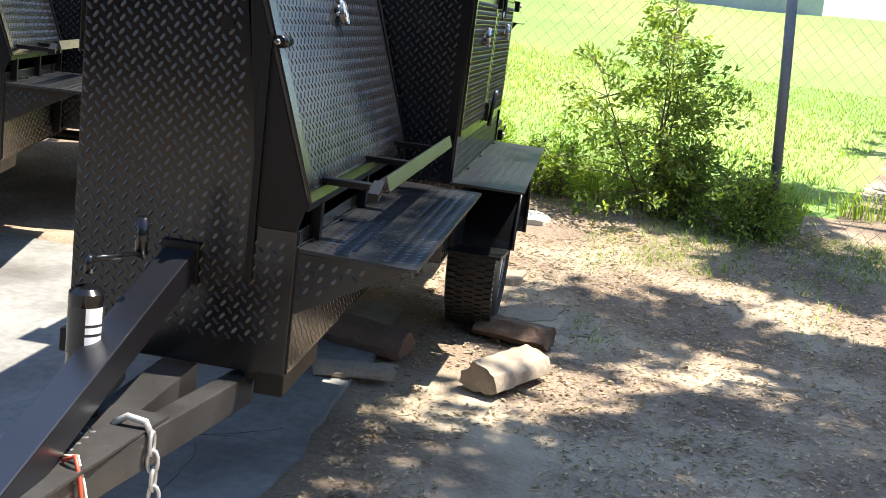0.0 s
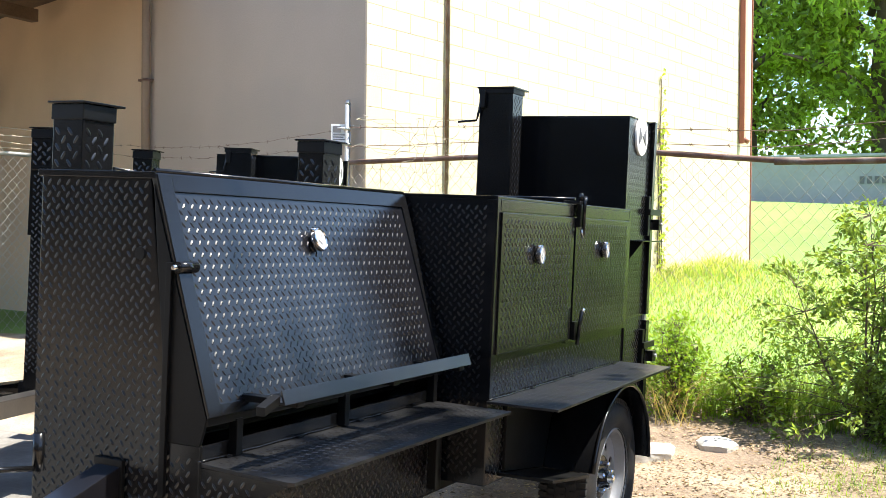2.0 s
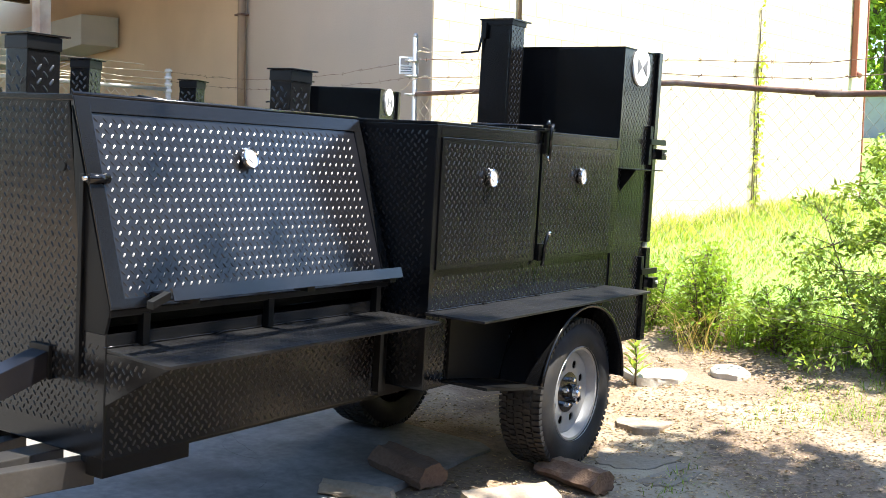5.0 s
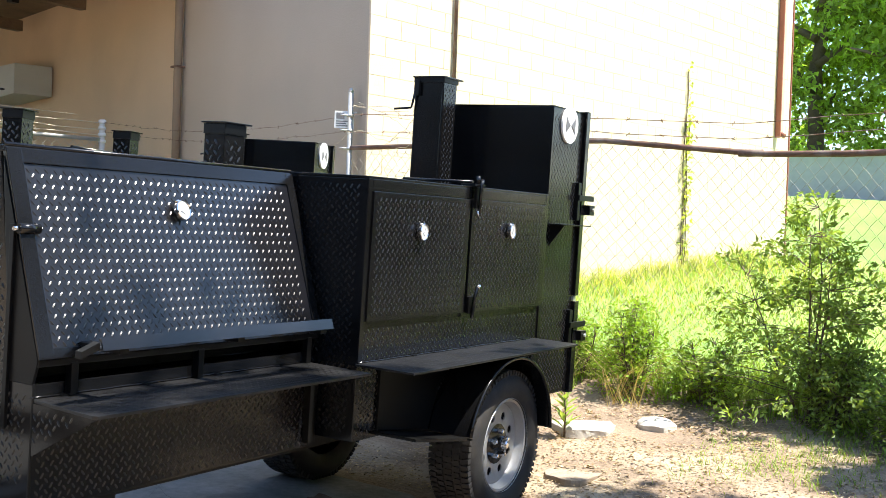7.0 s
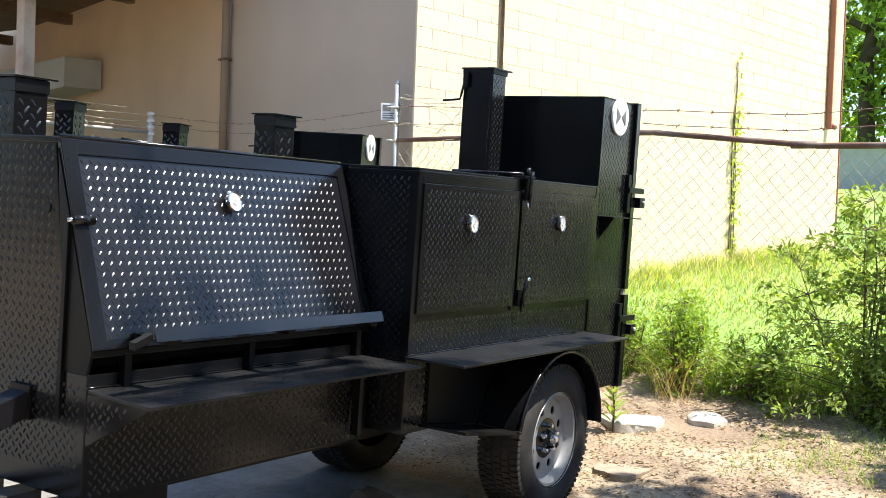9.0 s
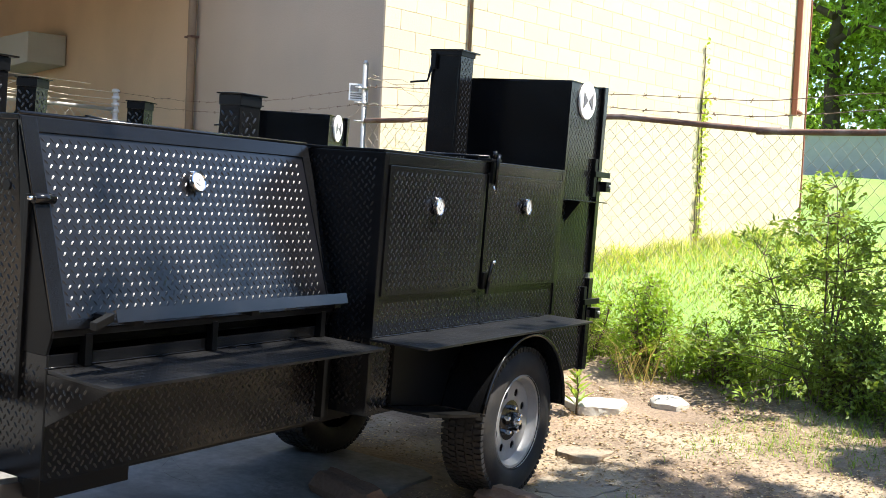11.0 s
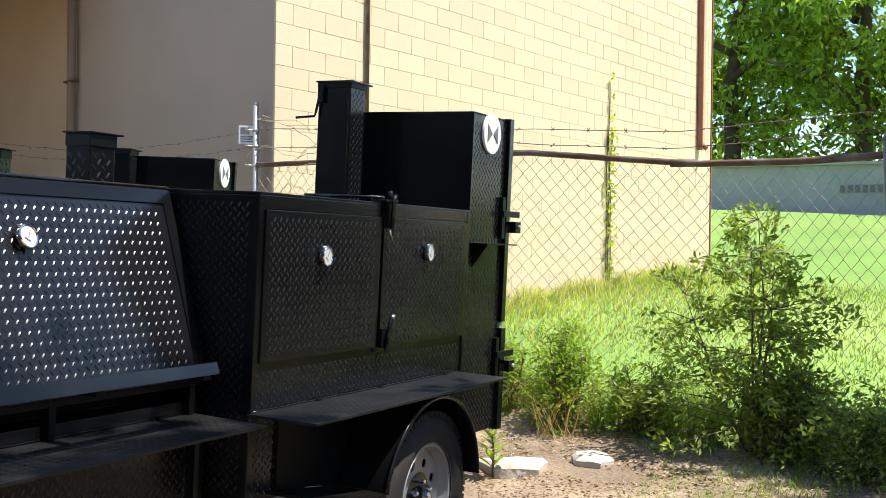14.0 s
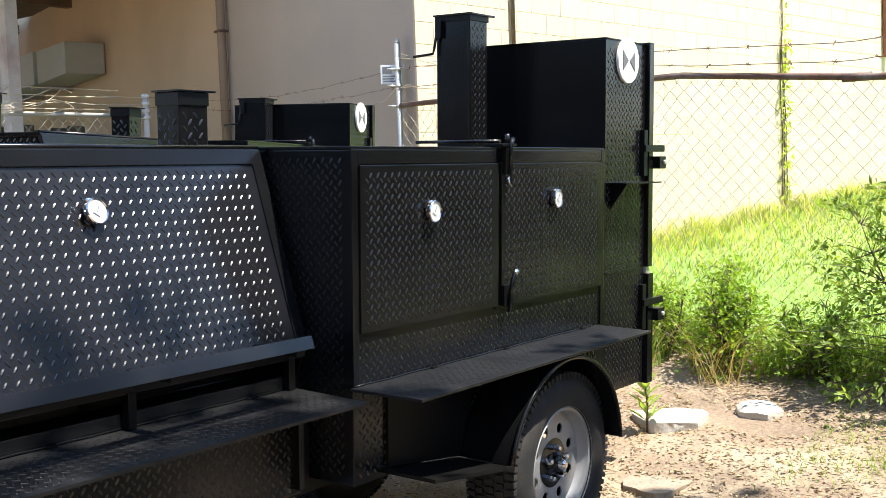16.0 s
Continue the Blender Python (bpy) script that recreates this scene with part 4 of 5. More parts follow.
def wires(name, lines, radius, mat, sides=4):
    """Many thin wires as one mesh."""
    verts, faces = [], []
    for pts in lines:
        start = len(verts)
        for i, p in enumerate(pts):
            d = (pts[min(i + 1, len(pts) - 1)] - pts[max(i - 1, 0)]).normalized()
            u = d.cross(Vector((0.3, 0.2, 0.93))).normalized()
            v = d.cross(u)
            for s in range(sides):
                a = 2 * math.pi * s / sides
                verts.append(p + (u * math.cos(a) + v * math.sin(a)) * radius)
        for i in range(len(pts) - 1):
            for s in range(sides):
                a, b = start + i * sides + s, start + i * sides + (s + 1) % sides
                faces.append((a, b, b + sides, a + sides))
    return soup(name, verts, faces, mat)


def chain_link(line, foot, cell, mat):
    """Zigzag wires between the foot and the top of a fence line, each hooked into the next."""
    tops = interp(line, int(sum((Vector(b) - Vector(a)).length for a, b in zip(line, line[1:])) / cell))
    lines = []
    for i, p in enumerate(tops[:-1]):
        q = tops[i + 1]
        low = foot(p.x, p.y)
        side = Vector((-(q - p).y, (q - p).x, 0)).normalized()
        pts = []
        for j in range(int((p.z - low) / cell) + 1):
            base = p if (i + j) % 2 == 0 else q
            wob = 0.012 * noise.noise((base.x * 3, base.y * 3, j * 0.2))
            lift = 0.008 * noise.noise((base.y * 2, j * 0.3, 7))
            pts.append(Vector((base.x, base.y, base.z + 0.01 - j * cell * 1.04 + lift)) + side * (0.004 * (-1) ** i + wob))
        lines.append(pts)
    return wires("mesh", lines, 0.0022, mat)


fence = empty("chain_link_fence", "rusty chain-link fence with barbed wire on top", "fence", kind="structure")
FLINE = [(6.02, 3.29, 1.985), (5.76, 1.78, 1.98), (5.61, 0.755, 1.982), (5.525, -0.44, 1.87), (5.26, -1.13, 1.848), (5.03, -1.63, 1.856), (4.58, -4.52, 1.75)]
part("top_rail", tube(interp(FLINE, 40), 0.021, 10), RUST, fence, "rusty top rail")
for q in ((5.525, -0.36, 1.877), (5.70, 1.36, 1.98)):
    part("rail_sleeve", tube([(q[0] + 0.003, q[1] - 0.08, q[2]), (q[0], q[1] + 0.08, q[2])], 0.026, 10), RUST, fence)
part("mesh", chain_link(FLINE, lambda x, y: hill(x, y) + 0.03, 0.05, WIRE), WIRE, fence, "weathered wire mesh")["kind"] = "stuff"
POST_GREY = material("dark_steel_post", (0.2, 0.21, 0.23), 0.55, metal=0.3, vary=0.25, bump=0.1)
for (x, y), top, leanx in (((5.03, -1.645), 1.945, 0.01),):
    ps = part("fence_post", tube([(x, y - 0.06, 0.0), (x, y, 1.2), (x, y + 0.04, top)], 0.034, 12), POST_GREY, fence, "grey steel line post")
    part("post_cap", tube([(x, y + 0.04, top - 0.01), (x, y + 0.04, top + 0.03)], [0.037, 0.02], 12), POST_GREY, ps)
    part("barb_arm", tube([(x, y + 0.04, top), (x + 0.02, y - 0.0, top + 0.1), (x + 0.04, y - 0.05, top + 0.33)], 0.017, 8), POST_GREY, ps)
    part("tie_band", tube([(x, y + 0.01, 1.66), (x, y + 0.012, 1.69)], 0.039, 12), GALV, ps)
pole = part("fence_post", tube([(6.05, 3.33, 0.1), (6.05, 3.33, 2.49)], 0.024, 12), GALV, fence, "galvanised terminal post")
part("post_cap", tube([(6.05, 3.33, 2.48), (6.05, 3.33, 2.515)], [0.027, 0.014], 12), GALV, pole)
for z in (1.98, 2.14, 2.27):
    part("brace_band", tube([(6.05, 3.33, z - 0.012), (6.05, 3.33, z + 0.012)], 0.031, 12), GALV, pole)
    part("band_bolt", tube([(6.01, 3.33, z), (5.97, 3.38, z + 0.002)], 0.009, 8), GALV, pole)


def barbed(line, sag, seed):
    r = random.Random(seed)
    pts = interp(line, 60)
    n = len(pts) - 1
    pts = [p + Vector((0, 0, -sag * math.sin(math.pi * i / n) + 0.012 * noise.noise((i * 0.3, seed, 0)))) for i, p in enumerate(pts)]
    lines = [pts]
    for i in range(1, n, 1):
        if i % 2:
            c = pts[i]
            for k in range(2):
                d = Vector((r.uniform(-1, 1), r.uniform(-1, 1), r.uniform(-1, 1))).normalized() * 0.018
                lines.append([c - d, c, c + d])
    return lines


bl = barbed([(6.03, 3.31, 2.28), (5.70, 1.36, 2.21), (5.50, -0.33, 2.10), (5.03, -1.70, 2.13), (4.58, -4.52, 2.05)], 0.03, 3)
bl += barbed([(6.03, 3.31, 2.12), (5.70, 1.36, 2.10), (5.50, -0.33, 1.985), (5.02, -1.69, 2.02), (4.58, -4.52, 1.92)], 0.02, 4)
part("barbed_wire", wires("barbed_wire", bl, 0.0028, RUST), RUST, fence, "rusty barbed wire")
r7 = random.Random(7)
tang = []
for k in range(16):
    y = r7.uniform(2.2, 3.3)
    p = Vector((5.93 + r7.uniform(-0.06, 0.06), y, r7.uniform(1.85, 2.25)))
    d = Vector((r7.uniform(-0.3, 0.3), r7.uniform(-1, 1), r7.uniform(-1, 1))).normalized()
    pts = [p]
    for q in range(26):
        d = (d + Vector((r7.uniform(-0.25, 0.25), r7.uniform(-0.6, 0.6), r7.uniform(-0.6, 0.6)))).normalized()
        p = p + d * 0.045
        p.y, p.z = min(max(p.y, 1.9), 3.3), min(max(p.z, 1.55), 2.3)
        pts.append(p.copy())
    tang.append(pts)
part("wire_tangle", wires("wire_tangle", tang, 0.0022, WIRE), WIRE, fence, "tangled loose wire")["kind"] = "stuff"

fence2 = empty("chain_link_fence", "galvanised chain-link fence under the canopy", "fence", kind="structure")
fence2.matrix_world = pose(0.07, -0.013, 0.375, 0, 0, -1.3)
FL2 = [(6.16, 7.0, 1.76), (1.0, 7.5, 1.74), (-6.0, 8.0, 1.72)]
part("top_rail", tube(interp(FL2, 20), 0.021, 10), GALV, fence2, "bright galvanised top rail")
part("mesh", chain_link(FL2, lambda x, y: -0.05, 0.05, GALV), GALV, fence2, "galvanised wire mesh")["kind"] = "stuff"
for x, y, t in ((6.16, 7.0, 1.98), (3.4, 7.33, 1.8), (0.4, 7.55, 1.8), (-2.6, 7.76, 1.8)):
    fp = part("fence_post", tube([(x, y, -0.12), (x, y, t)], 0.03, 12), POST_PAINT if t > 1.9 else GALV, fence2)
    for k in range(4):
        part("insulator", tube([(x, y, t - 0.25 + 0.07 * k), (x, y, t - 0.22 + 0.07 * k)], 0.042, 10), WHITE, fp)
tang = []
# Lighter copy of the wire: its sunlit brightness is put into the colour.
SUNLIT_WIRE = material("sunlit_bare_wire", (0.68, 0.6, 0.48), 0.5, metal=0.2, vary=0.2, scale=5, fine=60, bump=0)
for z in (1.80, 1.86, 1.93):
    tang.append([Vector((6.16 - 0.3 * q, 7.0 + 0.0225 * q, z + 0.015 * r7.uniform(-1, 1))) for q in range(38)])
for k in range(22):
    p = Vector((r7.uniform(-3, 5.6) if k > 9 else r7.uniform(3.6, 5.3), 7.1, r7.uniform(1.8, 1.95)))
    d = Vector((1, 0, r7.uniform(-0.4, 0.4))).normalized()
    bend = r7.uniform(-0.25, 0.25)
    pts = [p]
    for q in range(26):
        bend += r7.uniform(-0.12, 0.12)
        d = (Matrix.Rotation(bend * 0.6, 3, "Y") @ d).normalized()
        p = p + d * 0.045
        p.z = min(max(p.z, 1.77), 2.0)
        p.x = min(p.x, 6.12)
        p.y = 7.0 + 0.075 * (6.16 - p.x)
        pts.append(p.copy())
    tang.append(pts)
part("wire_tangle", wires("wire_tangle", tang, 0.0045, SUNLIT_WIRE), SUNLIT_WIRE, fence2, "tangled barbed wire with sunlight put into its pale colour")["kind"] = "stuff"
wl = barbed([(6.16, 7.0, 1.95), (5.90, 3.48, 1.90)], 0.12, 8) + barbed([(6.16, 7.0, 1.85), (5.90, 3.48, 1.76)], 0.1, 9)
part("barbed_wire", wires("barbed_wire", wl, 0.0015, RUST), RUST, fence2)
sg = empty("warning_sign", "small white camera warning sign wired to the fence post", "sign")
sg.matrix_world = pose(6.02, 3.375, 2.235, 0, 0, -50)
part("sign_plate", box(-0.085, 0.085, -0.002, 0.002, -0.075, 0.075, 0.001), WHITE, sg)
part("sign_picture", box(-0.07, 0.0, -0.0045, -0.0025, 0.005, 0.06, 0), GREY_MARK, sg)
for i, w in enumerate((0.12, 0.09, 0.11)):
    part("text_bar", box(-0.07, -0.07 + w, -0.0045, -0.0025, -0.06 + 0.02 * i, -0.05 + 0.02 * i, 0), GREY_MARK, sg)
part("sign_wire", tube([(0.08, 0.0, 0.06), (0.09, -0.02, 0.06), (0.10, -0.06, 0.06)], 0.004, 6), GALV, sg)


# ---- plants ----
def leaf_soup(name, items, mat, fold=0.25):
    """Leaves as folded diamonds: items are (place, direction, length, width, roll)."""
    verts, faces = [], []
    for p, d, ln, w, roll in items:
        d = d.normalized()
        u = d.cross(Vector((0.01, 0.02, 1)))
        if u.length < 1e-3:
            u = Vector((1, 0, 0))
        u.normalize()
        n = u.cross(d)
        u2 = u * math.cos(roll) + n * math.sin(roll)
        n2 = u2.cross(d)
        k = len(verts)
        verts += [p, p + d * ln * 0.45 + u2 * w * 0.5 + n2 * w * fold, p + d * ln, p + d * ln * 0.45 - u2 * w * 0.5 + n2 * w * fold]
        faces += [(k, k + 1, k + 2), (k, k + 2, k + 3)]
    return soup(name, verts, faces, mat)


def rand_dir(r, up=0.0):
    v = Vector((r.gauss(0, 1), r.gauss(0, 1), r.gauss(0, 1) + up))
    return v.normalized()


def tree(x, y, z, height, spread, low, leaves, size, seed, mat, label, category="tree", clump=0.9, limbs=9, name="tree", per=55):
    r = random.Random(seed)
    t = empty(name, label, category)
    trunk_h = height * 0.75
    path = [Vector((x + r.uniform(-0.1, 0.1) * k, y + r.uniform(-0.1, 0.1) * k, z - 0.2 + trunk_h * k / 5)) for k in range(6)]
    rad = height * 0.022
    bm = tube(path, [rad * (1 - 0.16 * k) for k in range(6)], 10)
    tips = []
    for i in range(limbs):
        a = i * 2.4 + r.uniform(-0.4, 0.4)
        f = 0.25 + 0.7 * i / limbs
        base = path[0].lerp(path[-1], f)
        reach = spread * r.uniform(0.6, 0.95) * (1.1 - 0.5 * f)
        tip = base + Vector((math.cos(a) * reach, math.sin(a) * reach, reach * r.uniform(0.25, 0.7)))
        mid = base.lerp(tip, 0.5) + Vector((0, 0, 0.1 * reach))
        tube([base, mid, tip], [rad * 0.45, rad * 0.28, rad * 0.1], 6, bm)
        tips += [mid, tip]
    part("trunk", bm, BARK, t)
    items = []
    nclump = max(12, leaves // per)
    cz = z + (low + height) / 2
    half = (height - low) / 2
    for c in range(nclump):
        d = rand_dir(r)
        k = r.uniform(0.35, 1.0) ** 0.5
        bulge = 1 + 0.3 * noise.noise((d.x * 2 + seed, d.y * 2, d.z * 2))
        centre = Vector((x + d.x * spread * k * bulge, y + d.y * spread * k * bulge, cz + d.z * half * k * bulge))
        for q in range(leaves // nclump):
            o = rand_dir(r) * clump * r.random() ** 0.6
            o.z *= 0.6
            items.append((centre + o, rand_dir(r, -0.3), size * r.uniform(0.7, 1.3), size * r.uniform(0.4, 0.7), r.uniform(-1.2, 1.2)))
    cr = part("crown", leaf_soup("crown", items, mat), mat, t)
    return t


TREES = ((30, 1.3, 12.5, 3.3, 0.6), (30, -3.7, 12, 3.8, 0.5), (31, 5.0, 13, 3.4, 0.5), (33, 9.4, 13, 4.0, 0.5))
for i, (tx, ty, th, ts, tl) in enumerate(TREES):
    tree(tx, ty, hill(tx, ty), th, ts, tl, 19000, 0.25, 40 + i, LEAF_TREE, "leafy green broad-leaved tree behind the lawn", clump=0.8)
# Unseen trees: the first three cast the dapple, four are added for dark reflections.
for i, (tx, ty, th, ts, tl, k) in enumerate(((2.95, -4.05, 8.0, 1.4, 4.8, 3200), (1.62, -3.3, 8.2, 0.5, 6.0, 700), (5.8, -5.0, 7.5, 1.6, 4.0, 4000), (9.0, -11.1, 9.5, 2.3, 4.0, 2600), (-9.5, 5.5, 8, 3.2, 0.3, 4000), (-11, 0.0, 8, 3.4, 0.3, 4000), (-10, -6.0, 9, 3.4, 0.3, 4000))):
    tree(tx, ty, 0, th, ts, tl, k, 0.2 if i < 3 else 0.4, 70 + i, LEAF_TREE if i < 2 else LEAF_DARK, "leafy yard tree added out of view for ground shade and dark reflections", clump=0.45 if i in (0, 2) else 0.7, per=190 if i in (0, 2) else 55)


def bush(x, y, height, spread, leaves, size, seed, mat, label, stems=7, twigs=5, tips=0.6):
    r = random.Random(seed)
    z0 = hill(x, y) - 0.03
    t = empty("bush", label, "bush")
    bm = bmesh.new()
    items = []
    ends = []
    for i in range(stems):
        a = 2 * math.pi * i / stems + r.uniform(-0.4, 0.4)
        lean = r.uniform(0.05, 0.4) if i else 0.0
        h = height * r.uniform(0.6, 0.95) if i else height * 0.97
        p = Vector((x + 0.03 * math.cos(a), y + 0.03 * math.sin(a), z0))
        pts = [p.copy()]
        for k in range(6):
            p = p + Vector((math.cos(a) * lean * h / 6 + r.uniform(-0.02, 0.02), math.sin(a) * lean * h / 6 + r.uniform(-0.02, 0.02), h / 6))
            pts.append(p.copy())
        tube(pts, [0.010 - 0.0013 * k for k in range(7)], 6, bm)
        for k in range(1, 7):
            for b in range(twigs):
                d = rand_dir(r, 0.25)
                d.z *= 0.5
                reach = spread * r.uniform(0.3, 0.85) * (1.2 - 0.13 * k)
                e = pts[k] + d * reach
                tube([pts[k], pts[k].lerp(e, 0.5) + Vector((0, 0, 0.03)), e], [0.0032, 0.0022, 0.001], 4, bm)
                ends.append((pts[k], e))
    part("stem", bm, BARK, t)
    per = max(1, leaves // len(ends))
    for s, e in ends:
        for q in range(per):
            f = r.random() ** tips
            p = s.lerp(e, 0.25 + 0.8 * f) + rand_dir(r) * 0.05
            items.append((p, ((e - s).normalized() + rand_dir(r) * 0.9), size * r.uniform(0.6, 1.3), size * r.uniform(0.35, 0.55), r.uniform(-1.3, 1.3)))
    part("foliage", leaf_soup("foliage", items, mat), mat, t)
    return t


bush(5.03, -0.92, 1.38, 0.95, 4600, 0.05, 3, LEAF_SHADE, "tall loose green bush growing in front of the fence", stems=4, twigs=7, tips=0.4)
bush(5.0, -1.1, 0.5, 0.42, 3000, 0.042, 13, LEAF_SHADE, "dense dark green undergrowth at the foot of the bush", stems=9)
bush(5.1, 0.24, 0.6, 0.4, 3400, 0.038, 5, LEAF_LIGHT, "bright green low bush against the fence", stems=9)
bush(5.12, -0.25, 0.42, 0.33, 1900, 0.036, 6, LEAF_LIGHT, "bright green low bush against the fence", stems=7)
bush(4.83, -1.55, 0.42, 0.42, 4000, 0.036, 8, LEAF_SHADE, "dark green low bush by the fence post", stems=7)
bush(5.27, 0.76, 0.42, 0.33, 2400, 0.036, 9, LEAF_LIGHT, "bright green low bush against the fence", stems=7)
# Bushes added beyond the view's edge to darken reflections in the cabinet doors.
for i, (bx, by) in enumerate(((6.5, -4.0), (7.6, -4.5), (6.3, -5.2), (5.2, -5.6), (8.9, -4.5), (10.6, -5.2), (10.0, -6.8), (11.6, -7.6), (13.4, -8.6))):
    bush(bx, by, 2.3, 1.1, 6000, 0.13, 20 + i, LEAF_DARK, "large dense dark bush added on the bank for dark paint reflections", stems=8)


def blades(name, spots, mat, height, lean, width, seed):
    """Grass: one bent blade a spot."""
    r = random.Random(seed)
    verts, faces = [], []
    for x, y, k in spots:
        h = height * k * r.uniform(0.6, 1.25)
        a = r.uniform(0, 2 * math.pi)
        d = Vector((math.cos(a), math.sin(a), 0))
        s = Vector((-d.y, d.x, 0)) * width * 0.5 * r.uniform(0.7, 1.3)
        b = Vector((x, y, hill(x, y) - 0.02))
        m = b + d * h * lean * 0.3 + Vector((0, 0, h * 0.6))
        e = b + d * h * lean * r.uniform(0.7, 1.3) + Vector((0, 0, h))
        q = len(verts)
        verts += [b - s, b + s, m - s * 0.8, m + s * 0.8, e]
        faces += [(q, q + 1, q + 3, q + 2), (q + 2, q + 3, q + 4)]
    return soup(name, verts, faces, mat)


rg = random.Random(21)


def scatter(n, x0, x1, y0, y1, test=None, k=1.0):
    out = []
    while len(out) < n:
        x, y = rg.uniform(x0, x1), rg.uniform(y0, y1)
        if test is None or test(x, y):
            out.append((x, y, k))
    return out


def clumpy(scale, cut, s=0.0):
    return lambda x, y: noise.noise((x * scale, y * scale, s)) > cut


tagged(part("tall_grass", blades("tall_grass", scatter(3600, 4.98, 5.75, -3.6, 2.9, clumpy(1.6, 0.0)), BLADE, 0.25, 0.5, 0.008, 1), BLADE), "tall green weeds along the fence", "grass", kind="stuff")
tagged(part("dry_grass", blades("dry_grass", scatter(420, 4.75, 5.3, 0.1, 1.6, clumpy(2.4, 0.0, 4)), STRAW, 0.34, 1.1, 0.005, 2), STRAW), "dry straw-coloured grass at the fence foot", "grass", kind="stuff")
tagged(part("lawn_grass", blades("lawn_grass", scatter(22000, 5.5, 13.5, -7.5, 2.6, lambda x, y: -2.0 - 0.35 * (x - 5.5) < y < 2.95 - 0.1637 * (x - 6.075)), BLADE, 0.055, 0.6, 0.012, 3), BLADE), "rough green lawn beyond the fence", "grass", kind="stuff")
def by_wall(n):
    out = []
    for k in range(n):
        x, q = 5.9 + 8 * rg.random(), 2.6 * rg.random() ** 2.2
        out.append((x, 3.1 - 0.1637 * (x - 6.075) - q, (1.2 + 0.5 * noise.noise((x * 1.7, q * 1.5, 3))) / (1 + q)))
    return out


tagged(part("wall_weeds", blades("wall_weeds", by_wall(3400), BLADE, 0.18, 0.8, 0.011, 4), BLADE), "tall weeds at the foot of the block wall", "grass", kind="stuff")
tagged(part("dry_weeds", blades("dry_weeds", by_wall(3200), PALE_WEED, 0.22, 0.8, 0.009, 14), PALE_WEED), "dry seeding weeds at the foot of the block wall", "grass", kind="stuff")
tagged(part("grass_tufts", blades("grass_tufts", scatter(4200, 2.2, 4.95, -3.6, -0.5, lambda x, y: noise.noise((x * 1.1, y * 1.1, 9)) + 0.35 * noise.noise((x * 6, y * 6, 2)) + 0.25 * (x - 3.4) > rg.uniform(0.0, 0.7)), BLADE, 0.065, 0.9, 0.005, 5), BLADE), "thin grass tufts in the dirt", "grass", kind="stuff")

# fallen leaves and twigs on the dirt
items = []
for x, y, k in scatter(30000, -0.4, 5.2, -3.4, 1.4, lambda x, y: (y < 0.2 or x > 2.7) and noise.noise((x * 1.5, y * 1.5, 2)) > -0.35):
    a = rg.uniform(0, 2 * math.pi)
    items.append((Vector((x, y, rough_ground(x, y) + rg.uniform(0.002, 0.012))), Vector((math.cos(a), math.sin(a), rg.uniform(-0.15, 0.25))), rg.uniform(0.01, 0.038), rg.uniform(0.005, 0.015), rg.uniform(-0.5, 0.5)))
tagged(part("leaf_litter", leaf_soup("leaf_litter", items, LITTER), LITTER), "dry brown fallen leaves on the dirt", "leaf litter", kind="stuff")

# vine on the block wall
items, vb = [], bmesh.new()
for k in range(3):
    pts = []
    for q in range(14):
        zz = 0.85 + q * 0.197
        pts.append(Vector((5.76 + 0.05 * noise.noise((zz * 2, k * 3, 0)) + 0.05 * (k - 1), -0.015, zz)))
    tube(pts[: 14 - 3 * abs(k - 1)], 0.007, 5, vb)
    for p in pts[: 14 - 3 * abs(k - 1)]:
        wid = 0.05 * max(0.15, 1 - (p.z - 0.9) / 2.3)
        for q in range(7):
            items.append((p + Vector((rg.gauss(0, wid * 0.6), -0.02 - 0.04 * rg.random(), rg.uniform(-0.1, 0.1))), rand_dir(rg, -0.4), rg.uniform(0.04, 0.08), rg.uniform(0.03, 0.05), rg.uniform(-1, 1)))
vine = empty("vine", "green climbing vine on the block wall", "vine")
vine.matrix_world = sw.matrix_world.copy()
part("stem", vb, BARK, vine)
part("foliage", leaf_soup("foliage", items, VINE_LEAF), VINE_LEAF, vine)


# sapling beside the firebox
def sapling(x, y, height, seed):
    r = random.Random(seed)
    z0 = hill(x, y)
    s = empty("sapling", "young leafy sapling growing beside the trailer", "plant")
    part("stem", tube([(x, y, z0 - 0.02), (x + 0.01, y, z0 + height * 0.5), (x, y + 0.01, z0 + height)], [0.007, 0.006, 0.003], 6), BARK, s)
    for i in range(19):
        f = 0.15 + 0.85 * i / 18
        a = i * 2.4
        p = Vector((x, y, z0 + height * f))
        d = Vector((math.cos(a), math.sin(a), 0.7)).normalized()
        part("leaf", leaf_soup("leaf", [(p, d, 0.125 * (1.25 - 0.6 * f), 0.036, 0.0)], LEAF_SHADE), LEAF_SHADE, s)


sapling(3.95, 0.21, 0.30, 2)


